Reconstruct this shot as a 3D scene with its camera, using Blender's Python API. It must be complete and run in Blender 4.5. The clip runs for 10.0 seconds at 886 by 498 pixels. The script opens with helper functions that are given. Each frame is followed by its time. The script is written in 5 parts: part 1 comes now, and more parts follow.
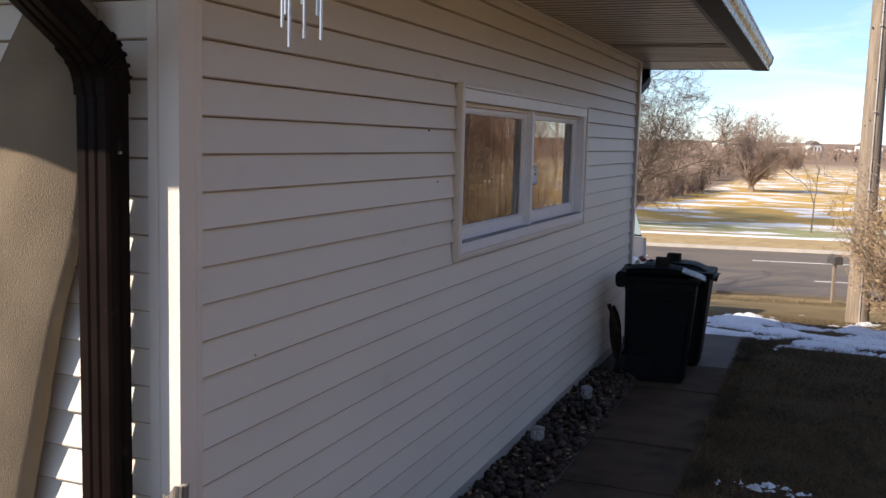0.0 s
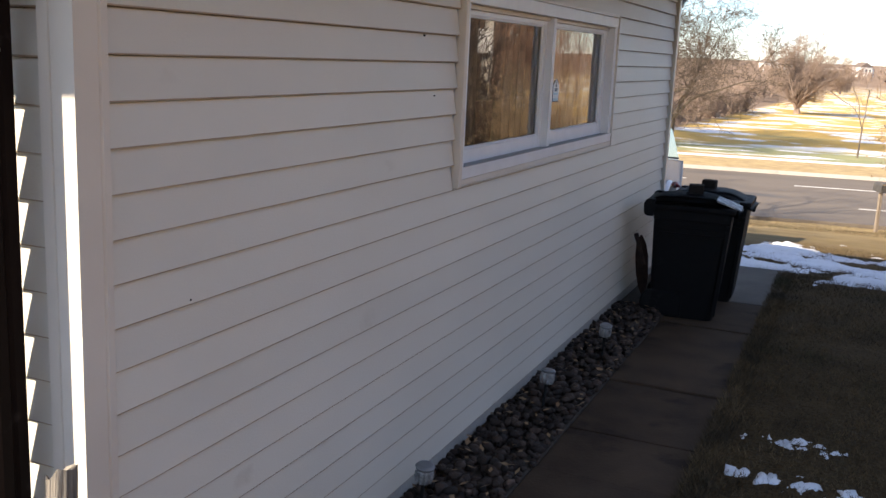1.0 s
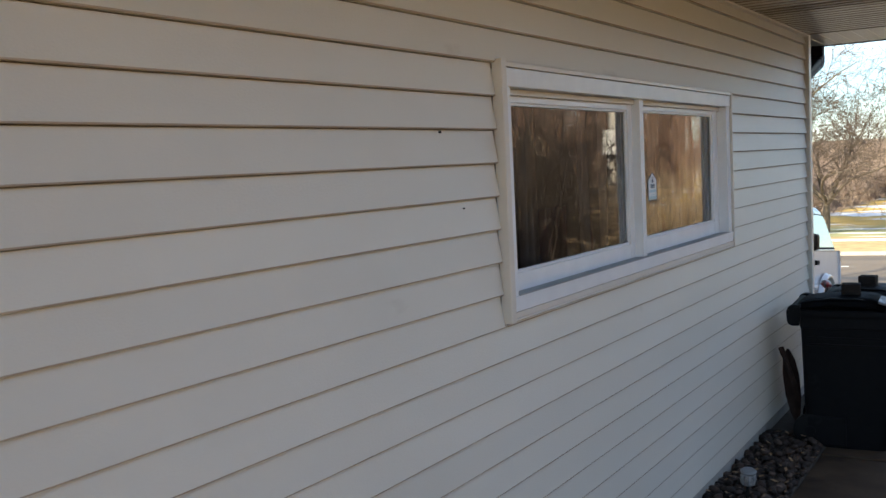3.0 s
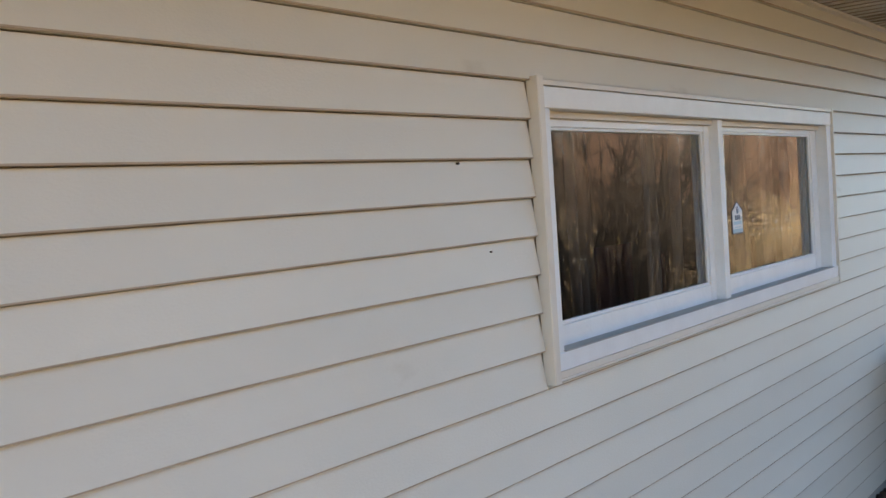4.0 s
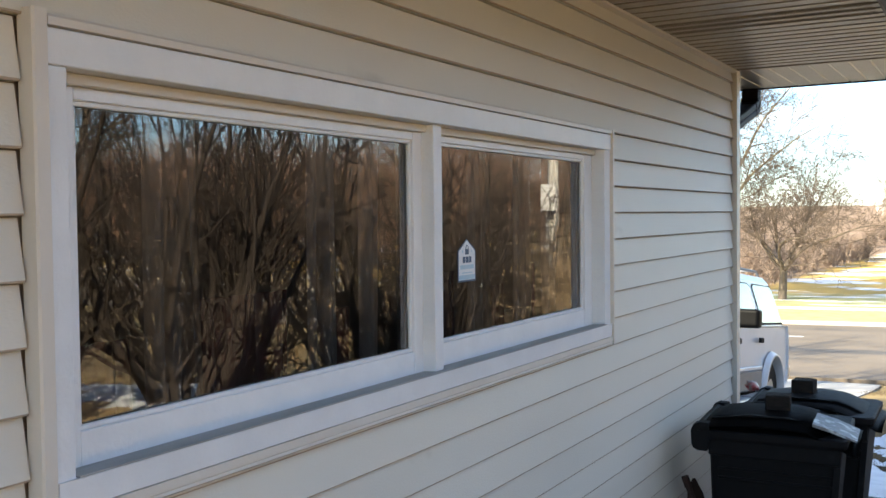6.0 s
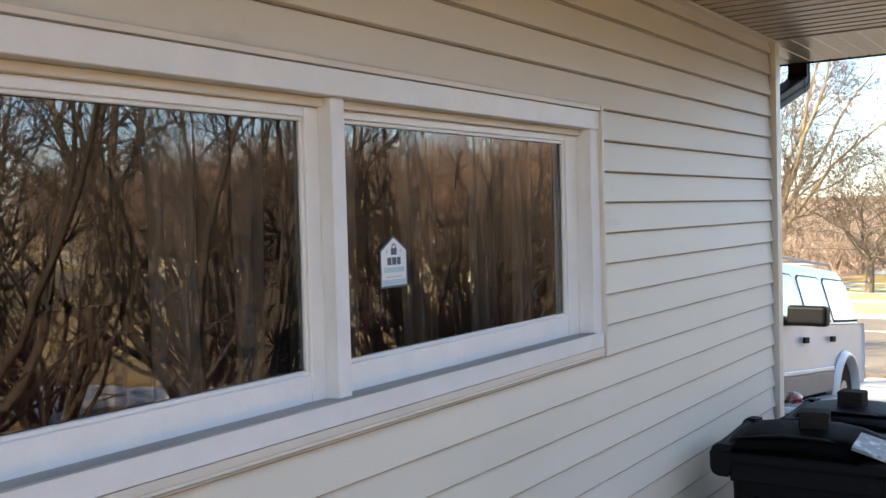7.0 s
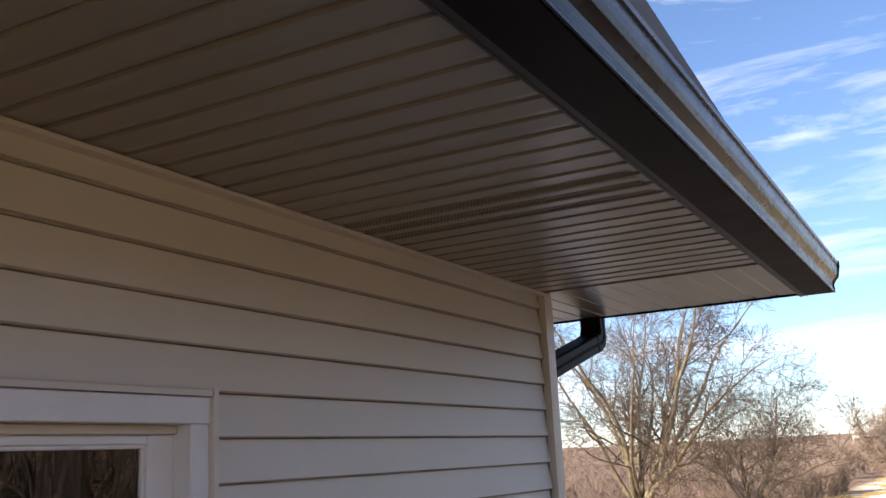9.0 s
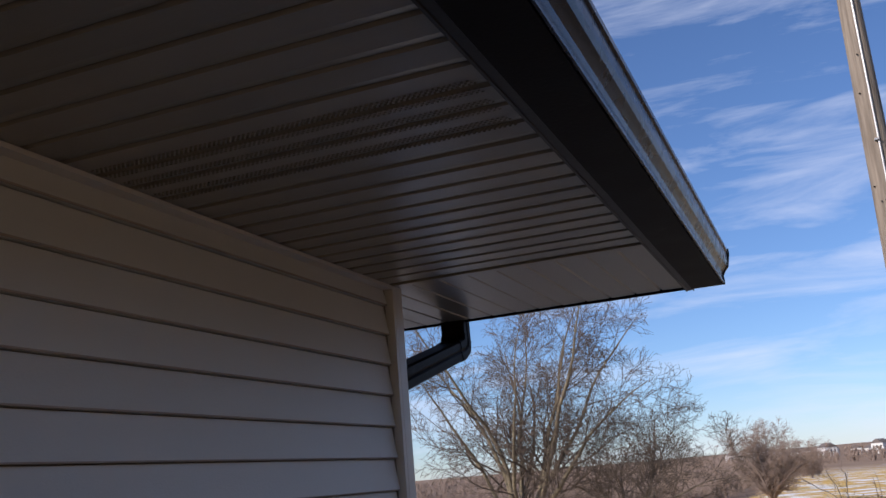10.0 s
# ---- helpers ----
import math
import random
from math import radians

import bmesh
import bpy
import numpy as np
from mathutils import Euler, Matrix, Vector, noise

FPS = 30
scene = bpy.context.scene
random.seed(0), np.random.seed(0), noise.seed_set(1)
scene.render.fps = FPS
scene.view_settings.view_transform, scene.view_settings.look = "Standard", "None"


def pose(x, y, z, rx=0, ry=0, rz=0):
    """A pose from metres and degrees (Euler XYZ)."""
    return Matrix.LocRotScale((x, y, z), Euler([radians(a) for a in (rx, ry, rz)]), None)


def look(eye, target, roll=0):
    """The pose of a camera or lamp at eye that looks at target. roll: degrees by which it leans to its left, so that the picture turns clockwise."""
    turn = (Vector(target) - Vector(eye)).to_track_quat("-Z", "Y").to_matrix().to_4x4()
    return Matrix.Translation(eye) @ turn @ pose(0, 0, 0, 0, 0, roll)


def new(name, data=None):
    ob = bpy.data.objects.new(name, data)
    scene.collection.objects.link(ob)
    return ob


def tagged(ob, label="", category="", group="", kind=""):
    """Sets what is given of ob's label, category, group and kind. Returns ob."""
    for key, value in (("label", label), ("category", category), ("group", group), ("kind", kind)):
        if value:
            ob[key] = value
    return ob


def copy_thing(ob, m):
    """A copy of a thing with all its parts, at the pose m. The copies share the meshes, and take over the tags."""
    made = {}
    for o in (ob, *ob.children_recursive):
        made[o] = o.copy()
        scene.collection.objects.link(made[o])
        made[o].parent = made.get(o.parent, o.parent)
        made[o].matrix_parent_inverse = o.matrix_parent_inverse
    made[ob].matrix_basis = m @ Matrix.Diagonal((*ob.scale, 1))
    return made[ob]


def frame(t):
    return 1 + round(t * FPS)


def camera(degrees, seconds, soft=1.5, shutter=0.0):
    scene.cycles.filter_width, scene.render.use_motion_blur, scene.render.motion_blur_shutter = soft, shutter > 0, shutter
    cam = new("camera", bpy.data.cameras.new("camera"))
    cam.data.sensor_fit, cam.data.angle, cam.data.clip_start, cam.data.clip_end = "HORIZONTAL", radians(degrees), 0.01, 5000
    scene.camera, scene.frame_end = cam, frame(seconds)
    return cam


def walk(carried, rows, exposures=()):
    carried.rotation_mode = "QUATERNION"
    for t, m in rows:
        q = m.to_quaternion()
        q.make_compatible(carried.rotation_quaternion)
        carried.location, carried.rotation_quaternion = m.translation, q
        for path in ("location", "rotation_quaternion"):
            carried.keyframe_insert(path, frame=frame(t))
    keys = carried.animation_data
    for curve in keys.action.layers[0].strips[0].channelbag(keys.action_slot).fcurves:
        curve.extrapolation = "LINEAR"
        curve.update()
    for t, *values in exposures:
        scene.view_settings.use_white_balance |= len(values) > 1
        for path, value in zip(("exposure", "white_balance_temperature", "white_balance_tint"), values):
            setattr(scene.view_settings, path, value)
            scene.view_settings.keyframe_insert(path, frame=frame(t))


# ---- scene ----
cam = camera(49.4, 10.0)
PATH = [
    (0, (1.527, -0.062, 1.788), (0.809, 1.791, 1.563), 1.5),
    (0.5, (1.521, 0.155, 1.827), (0.819, 1.998, 1.498), 3.6),
    (1, (1.485, 0.470, 1.768), (0.714, 2.272, 1.369), 2.6),
    (1.5, (1.530, 0.704, 1.679), (0.698, 2.488, 1.324), -0.9),
    (2, (1.482, 0.921, 1.712), (0.686, 2.730, 1.406), -0.5),
    (2.5, (1.419, 1.157, 1.732), (0.561, 2.946, 1.480), -0.9),
    (3, (1.414, 1.427, 1.732), (0.352, 3.113, 1.561), -2.8),
    (3.2, (1.421, 1.537, 1.751), (0.271, 3.167, 1.605), -3.3),
    (4.3, (1.339, 2.026, 1.731), (0.091, 3.585, 1.631), -3.9),
    (4.5, (1.325, 2.128, 1.719), (0.088, 3.695, 1.604), -3.6),
    (5, (1.373, 2.436, 1.677), (0.105, 3.978, 1.545), -3.5),
    (5.5, (1.395, 2.734, 1.683), (0.184, 4.322, 1.578), -2.7),
    (6, (1.280, 3.067, 1.726), (0.278, 4.797, 1.658), -0.6),
    (6.2, (1.255, 3.201, 1.720), (0.308, 4.962, 1.651), -0.2),
    (7.3, (1.388, 3.816, 1.701), (0.165, 5.397, 1.627), -2.8),
    (7.5, (1.349, 3.905, 1.677), (0.102, 5.467, 1.603), -3.5),
    (8, (1.302, 4.242, 1.689), (0.142, 5.871, 1.646), -3.9),
    (8.5, (1.361, 4.544, 1.753), (0.339, 6.254, 1.933), -4.0),
    (9, (1.483, 4.868, 1.862), (0.568, 6.594, 2.291), -2.9),
    (9.5, (1.457, 5.175, 1.823), (0.665, 6.944, 2.320), -3.8),
    (10, (1.329, 5.550, 1.840), (0.641, 7.367, 2.314), -4.9),
]
EXPOSURES = [(0.0, 0.86, 6629, 16), (0.5, 1.23, 6904, 15), (1.0, 1.42, 7003, 14), (1.5, 1.61, 6914, 12), (2.0, 1.6, 6914, 9), (2.5, 1.54, 6914, 9), (3.0, 1.7, 6865, 5),
             (3.5, 1.97, 6865, 4), (4.3, 2.39, 6958, 4), (4.5, 2.35, 6958, 4), (5.0, 2.6, 6910, 4), (5.5, 2.65, 6910, 4), (6.0, 2.14, 6924, 4), (6.2, 1.9, 6924, 4),
             (7.4, 2.55, 7415, 8), (8.0, 2.55, 7415, 6), (8.5, 1.83, 7463, 9), (9.0, 1.31, 6878, 16), (9.5, 0.64, 6208, 18), (10.0, 0.19, 5924, 19)]
walk(cam, [(t, look(e, a, r)) for t, e, a, r in PATH], EXPOSURES)

# ---- world, sun ----
SUN_EL, SUN_AZ = 31.0, 38.0          # the sun stands behind the house: from -y, turned towards -x
sun_dir = Vector((-math.sin(radians(SUN_AZ)) * math.cos(radians(SUN_EL)),
                  -math.cos(radians(SUN_AZ)) * math.cos(radians(SUN_EL)), math.sin(radians(SUN_EL))))
world = bpy.data.worlds.new("world")
scene.world = world
world.use_nodes = True
wn, wl = world.node_tree.nodes, world.node_tree.links
wn.clear()
w_out = wn.new("ShaderNodeOutputWorld")
w_bg = wn.new("ShaderNodeBackground")
w_sky = wn.new("ShaderNodeTexSky")
w_sky.sky_type = "NISHITA"
w_sky.sun_disc = False
w_sky.sun_elevation = radians(SUN_EL)
w_sky.sun_rotation = math.atan2(sun_dir.x, sun_dir.y)
w_sky.air_density, w_sky.dust_density, w_sky.ozone_density = 0.9, 0.15, 5.5
# thin cirrus streaks
w_tc = wn.new("ShaderNodeTexCoord")
w_map = wn.new("ShaderNodeMapping")
w_map.inputs["Rotation"].default_value = (0.0, radians(14), radians(25))
w_map.inputs["Scale"].default_value = (2.4, 2.6, 15.0)
w_noise = wn.new("ShaderNodeTexNoise")
w_noise.inputs["Scale"].default_value = 1.7
w_noise.inputs["Detail"].default_value = 7.0
w_noise.inputs["Roughness"].default_value = 0.58
w_noise.inputs["Distortion"].default_value = 0.5
w_ramp = wn.new("ShaderNodeValToRGB")
w_ramp.color_ramp.elements[0].position, w_ramp.color_ramp.elements[0].color = 0.46, (0, 0, 0, 1)
w_ramp.color_ramp.elements[1].position, w_ramp.color_ramp.elements[1].color = 0.74, (1, 1, 1, 1)
w_mix = wn.new("ShaderNodeMix")
w_mix.data_type = "RGBA"
w_mix.inputs[7].default_value = (7.5, 7.8, 8.2, 1)
w_fac = wn.new("ShaderNodeMath")
w_fac.operation = "MULTIPLY"
w_fac.inputs[1].default_value = 0.56
wl.new(w_tc.outputs["Generated"], w_map.inputs["Vector"])
wl.new(w_map.outputs["Vector"], w_noise.inputs["Vector"])
wl.new(w_noise.outputs["Fac"], w_ramp.inputs["Fac"])
wl.new(w_ramp.outputs["Color"], w_fac.inputs[0])
wl.new(w_fac.outputs[0], w_mix.inputs["Factor"])
wl.new(w_sky.outputs["Color"], w_mix.inputs[6])
wl.new(w_mix.outputs[2], w_bg.inputs["Color"])
w_bg.inputs["Strength"].default_value = 0.10
wl.new(w_bg.outputs["Background"], w_out.inputs["Surface"])

sun = new("sun", bpy.data.lights.new("sun", "SUN"))
sun.data.energy, sun.data.angle, sun.data.color = 4.6, radians(0.53), (1.0, 0.90, 0.75)
sun.matrix_world = look((0, 0, 30), Vector((0, 0, 30)) - sun_dir)

# ---- materials ----
def mat(name, a, b=None, rough=0.7, scale=8.0, bump=0.0, bump_scale=60.0, metal=0.0, spots=None, spot_at=0.62, spot_scale=3.0,
        stretch=(1, 1, 1), vary=0.0, spec=0.5, detail=5.0):
    """A surface in two tones mixed by noise, with fine relief, stains and a tone that varies from piece to piece."""
    m = bpy.data.materials.new(name)
    m.use_nodes = True
    n, l = m.node_tree.nodes, m.node_tree.links
    p = n["Principled BSDF"]
    p.inputs["Roughness"].default_value, p.inputs["Metallic"].default_value = rough, metal
    p.inputs["Specular IOR Level"].default_value = spec
    tc, mp = n.new("ShaderNodeTexCoord"), n.new("ShaderNodeMapping")
    mp.inputs["Scale"].default_value = stretch
    l.new(tc.outputs["Object"], mp.inputs["Vector"])
    b = b or tuple(c * 0.85 for c in a)
    nz = n.new("ShaderNodeTexNoise")
    nz.inputs["Scale"].default_value, nz.inputs["Detail"].default_value = scale, detail
    l.new(mp.outputs["Vector"], nz.inputs["Vector"])
    cr = n.new("ShaderNodeValToRGB")
    cr.color_ramp.elements[0].position, cr.color_ramp.elements[0].color = 0.32, (*b, 1)
    cr.color_ramp.elements[1].position, cr.color_ramp.elements[1].color = 0.68, (*a, 1)
    l.new(nz.outputs["Fac"], cr.inputs["Fac"])
    col = cr.outputs["Color"]
    if spots:
        sn = n.new("ShaderNodeTexNoise")
        sn.inputs["Scale"].default_value, sn.inputs["Detail"].default_value = spot_scale, 6.0
        l.new(mp.outputs["Vector"], sn.inputs["Vector"])
        sr = n.new("ShaderNodeValToRGB")
        sr.color_ramp.elements[0].position, sr.color_ramp.elements[1].position = spot_at - 0.05, spot_at + 0.06
        l.new(sn.outputs["Fac"], sr.inputs["Fac"])
        mx = n.new("ShaderNodeMix")
        mx.data_type = "RGBA"
        mx.inputs[7].default_value = (*spots, 1)
        l.new(sr.outputs["Color"], mx.inputs["Factor"])
        l.new(col, mx.inputs[6])
        col = mx.outputs[2]
    if vary:
        oi, hs, mr = n.new("ShaderNodeObjectInfo"), n.new("ShaderNodeHueSaturation"), n.new("ShaderNodeMapRange")
        mr.inputs["To Min"].default_value, mr.inputs["To Max"].default_value = 1 - vary, 1 + vary
        l.new(oi.outputs["Random"], mr.inputs["Value"])
        l.new(mr.outputs["Result"], hs.inputs["Value"])
        l.new(col, hs.inputs["Color"])
        col = hs.outputs["Color"]
    l.new(col, p.inputs["Base Color"])
    rr = n.new("ShaderNodeMapRange")
    rr.inputs["To Min"].default_value, rr.inputs["To Max"].default_value = max(0.02, rough - 0.08), min(1, rough + 0.08)
    l.new(nz.outputs["Fac"], rr.inputs["Value"])
    l.new(rr.outputs["Result"], p.inputs["Roughness"])
    if bump:
        bn, bp = n.new("ShaderNodeTexNoise"), n.new("ShaderNodeBump")
        bn.inputs["Scale"].default_value, bn.inputs["Detail"].default_value = bump_scale, 6.0
        bp.inputs["Strength"].default_value, bp.inputs["Distance"].default_value = bump, 0.01
        l.new(mp.outputs["Vector"], bn.inputs["Vector"])
        l.new(bn.outputs["Fac"], bp.inputs["Height"])
        l.new(bp.outputs["Normal"], p.inputs["Normal"])
    return m


M_SIDING = mat("cream vinyl siding", (0.675, 0.642, 0.566), (0.635, 0.602, 0.527), 0.5, 2.2, 0.10, 220, spots=(0.54, 0.495, 0.42), spot_at=0.72, spot_scale=5, stretch=(1, 0.5, 1), vary=0.03)
# brown of the shadow line under each lap, with a little grime
M_LAPSHADE = mat("lap shadow and grime along a board edge", (0.46, 0.38, 0.295), (0.35, 0.285, 0.22), 0.9, 14, stretch=(1, 0.4, 1))
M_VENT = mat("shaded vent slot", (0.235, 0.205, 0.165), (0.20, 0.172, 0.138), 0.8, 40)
M_SHEATH = mat("brown building paper", (0.42, 0.34, 0.26), (0.36, 0.29, 0.22), 0.95, 6)
M_TRIM = mat("cream vinyl trim", (0.67, 0.62, 0.55), (0.63, 0.58, 0.51), 0.42, 4, 0.05, 120)
M_WHITE = mat("white painted wood", (0.78, 0.79, 0.80), (0.72, 0.73, 0.74), 0.45, 9, 0.15, 90, spots=(0.55, 0.55, 0.54), spot_at=0.76, spot_scale=16)
M_SASH = mat("white sash paint", (0.80, 0.805, 0.81), (0.75, 0.755, 0.76), 0.4, 12, 0.2, 70)
M_SOFFIT = mat("taupe aluminium soffit", (0.295, 0.256, 0.204), (0.248, 0.216, 0.172), 0.30, 3, 0.06, 150, stretch=(0.4, 2, 1), vary=0.09)
M_LIP = mat("brown metal lip", (0.040, 0.030, 0.026), (0.028, 0.021, 0.018), 0.45, 6, 0.06, 90, spots=(0.05, 0.04, 0.034), spot_at=0.68, spot_scale=14, spec=0.3)
M_BROWN = mat("dark brown aluminium", (0.011, 0.0068, 0.006), (0.007, 0.0046, 0.004), 0.5, 6, 0.06, 90, spots=(0.028, 0.022, 0.02), spot_at=0.7, spot_scale=14, spec=0.05)
M_GUTTER = mat("dusty brown gutter", (0.020, 0.013, 0.013), (0.013, 0.009, 0.010), 0.27, 12, 0.05, 120, spots=(0.03, 0.022, 0.02), spot_at=0.69, spot_scale=34, spec=0.2)
M_SHINGLE = mat("grey brown shingles", (0.13, 0.115, 0.10), (0.08, 0.07, 0.065), 0.9, 30, 0.5, 90)
M_FOUND = mat("grey foundation block", (0.46, 0.44, 0.40), (0.38, 0.36, 0.33), 0.9, 8, 0.4, 60)
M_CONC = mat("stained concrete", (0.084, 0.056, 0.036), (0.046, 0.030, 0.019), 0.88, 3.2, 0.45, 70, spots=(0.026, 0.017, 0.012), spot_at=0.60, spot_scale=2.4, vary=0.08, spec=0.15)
M_GREYCONC = mat("grey concrete", (0.125, 0.110, 0.094), (0.085, 0.073, 0.061), 0.85, 3.0, 0.4, 70, spots=(0.05, 0.04, 0.031), spot_at=0.58, spot_scale=2.0, spec=0.3)
M_DRIVE = mat("driveway concrete", (0.36, 0.345, 0.325), (0.29, 0.28, 0.265), 0.85, 2.0, 0.3, 60, spots=(0.22, 0.21, 0.20), spot_at=0.66, spot_scale=1.2)
M_CURB = mat("kerb concrete", (0.48, 0.44, 0.38), (0.40, 0.36, 0.31), 0.9, 2.0, 0.3, 40, vary=0.05)
M_ROAD = mat("worn road surface", (0.165, 0.134, 0.103), (0.12, 0.098, 0.077), 0.85, 0.6, 0.3, 60, stretch=(0.25, 1.2, 1), spots=(0.085, 0.078, 0.074), spot_at=0.66, spot_scale=0.5)
M_PAINT = mat("worn road paint", (0.70, 0.69, 0.66), (0.52, 0.51, 0.48), 0.8, 3)
M_ROCK = mat("river rock", (0.066, 0.043, 0.032), (0.02, 0.014, 0.012), 0.72, 22, 0.35, 90, spots=(0.125, 0.085, 0.065), spot_at=0.64, spot_scale=14, vary=0.65, spec=0.3)
M_SOIL = mat("dark soil", (0.07, 0.055, 0.042), (0.04, 0.032, 0.026), 0.95, 20, 0.6, 60)
M_SNOW = mat("old snow", (0.80, 0.82, 0.85), (0.68, 0.70, 0.74), 0.7, 6, 0.5, 40, spec=0.3)
M_BIN = mat("black bin plastic", (0.007, 0.007, 0.008), (0.005, 0.005, 0.006), 0.6, 25, 0.12, 180, spec=0.10, spots=(0.014, 0.014, 0.015), spot_at=0.7, spot_scale=9)
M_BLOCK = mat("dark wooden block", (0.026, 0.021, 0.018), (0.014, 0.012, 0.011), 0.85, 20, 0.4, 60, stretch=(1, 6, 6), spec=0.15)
M_LABEL = mat("scuffed lid label", (0.20, 0.205, 0.22), (0.10, 0.10, 0.11), 0.5, 30, spots=(0.46, 0.47, 0.48), spot_at=0.58, spot_scale=24)
M_GREY = mat("grey metal", (0.45, 0.44, 0.42), (0.36, 0.35, 0.34), 0.4, 12, 0.05, 60, metal=0.3)
M_CHROME = mat("bright metal tube", (0.62, 0.60, 0.58), (0.5, 0.49, 0.47), 0.3, 14, metal=1.0)
M_BARK = mat("grey brown bark", (0.18, 0.14, 0.10), (0.075, 0.058, 0.043), 0.95, 9, 0.8, 26, stretch=(1, 1, 0.3))
M_BARK2 = mat("yellowish bark", (0.26, 0.21, 0.13), (0.12, 0.096, 0.064), 0.95, 7, 0.8, 26, stretch=(1, 1, 0.3))
M_TWIG = mat("bare twig", (0.15, 0.11, 0.078), (0.08, 0.06, 0.045), 0.9, 5)
M_REED = mat("dry reed", (0.56, 0.41, 0.235), (0.36, 0.245, 0.13), 0.9, 3)
M_STEM = mat("dark plum bark", (0.062, 0.045, 0.034), (0.028, 0.021, 0.017), 0.9, 9, 0.5, 30)
M_TWIG2 = mat("tan dry stem", (0.36, 0.265, 0.165), (0.22, 0.155, 0.095), 0.9, 5)
M_SIDEWOOD = mat("winter wood beside the lot", (0.29, 0.185, 0.135), (0.15, 0.096, 0.072), 1.0, 0.5)
M_FARWOOD = mat("winter wood", (0.34, 0.255, 0.20), (0.22, 0.163, 0.128), 1.0, 0.5)
M_POLE = mat("weathered pole wood", (0.30, 0.245, 0.185), (0.17, 0.135, 0.10), 0.95, 10, 0.8, 30, stretch=(3, 3, 0.18))
M_STAKE = mat("weathered stake wood", (0.27, 0.24, 0.20), (0.08, 0.07, 0.06), 0.95, 14, 0.9, 30, stretch=(4, 4, 0.4))
M_CANVAS = mat("beige canvas", (0.25, 0.198, 0.135), (0.195, 0.153, 0.102), 0.9, 5, 0.5, 300)
M_CAR = mat("white car paint", (0.62, 0.64, 0.67), (0.58, 0.60, 0.63), 0.22, 2, spec=0.6)
M_CLAD = mat("grey lower cladding", (0.20, 0.205, 0.215), (0.16, 0.165, 0.17), 0.5, 6, 0.05, 80)
M_BLACK = mat("black rubber", (0.014, 0.014, 0.014), (0.009, 0.009, 0.009), 0.75, 20, 0.2, 60, spec=0.12)
M_MIRROR = mat("black moulded plastic", (0.004, 0.004, 0.0045), (0.003, 0.003, 0.003), 0.5, 20, 0.1, 80, spec=0.1)
M_CARGLASS = mat("tinted car glass", (0.02, 0.025, 0.03), (0.018, 0.022, 0.026), 0.03, 2, spec=1.0)
M_CARGLASS.node_tree.nodes["Principled BSDF"].inputs["IOR"].default_value = 2.3
M_RED = mat("red plastic", (0.22, 0.02, 0.018), (0.16, 0.014, 0.013), 0.4, 10)
M_CURTAIN = mat("pale curtain cloth", (0.30, 0.255, 0.225), (0.21, 0.178, 0.155), 0.95, 12, 0.2, 200)
M_MAROON = mat("maroon curtain cloth", (0.12, 0.035, 0.030), (0.085, 0.025, 0.021), 0.95, 12, 0.2, 200)
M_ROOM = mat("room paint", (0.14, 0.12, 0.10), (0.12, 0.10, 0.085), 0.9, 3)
M_LEAF = mat("dry leaf", (0.30, 0.19, 0.10), (0.18, 0.11, 0.06), 0.9, 10, vary=0.3)
M_STICK = mat("sticker white", (0.74, 0.77, 0.80), (0.70, 0.73, 0.76), 0.5, 8)
M_STICKBLUE = mat("sticker blue print", (0.06, 0.10, 0.17), (0.05, 0.085, 0.15), 0.5, 8)
M_STICKPALE = mat("sticker pale blue print", (0.42, 0.58, 0.68), (0.38, 0.54, 0.64), 0.5, 8)
M_CLEAR = mat("clear ridged plastic", (0.30, 0.30, 0.30), (0.14, 0.14, 0.14), 0.12, 40, 0.3, 160, spec=0.9)
M_HOUSE = mat("far house siding", (0.72, 0.70, 0.66), (0.6, 0.58, 0.55), 0.8, 0.3)
M_HOUSEROOF = mat("far house roof", (0.16, 0.13, 0.115), (0.12, 0.10, 0.09), 0.9, 0.3)


def glass(name, tint, ior):
    """Window glass: clear, refracting and mirroring by its angle."""
    m = bpy.data.materials.new(name)
    m.use_nodes = True
    n, l = m.node_tree.nodes, m.node_tree.links
    n.remove(n["Principled BSDF"])
    gl = n.new("ShaderNodeBsdfGlass")
    gl.inputs["IOR"].default_value = ior
    gl.inputs["Roughness"].default_value = 0.0
    gl.inputs["Color"].default_value = (*tint, 1)
    l.new(gl.outputs["BSDF"], n["Material Output"].inputs["Surface"])
    return m


M_GLASS = glass("window glass", (0.86, 0.85, 0.84), 1.85)


def per_island(m):
    """Lets a joined mesh vary its tone from piece to piece."""
    nt = m.node_tree
    geo = nt.nodes.new("ShaderNodeNewGeometry")
    for nd in nt.nodes:
        if nd.type == "MAP_RANGE" and nd.inputs["Value"].is_linked and nd.inputs["Value"].links[0].from_node.type == "OBJECT_INFO":
            nt.links.new(geo.outputs["Random Per Island"], nd.inputs["Value"])


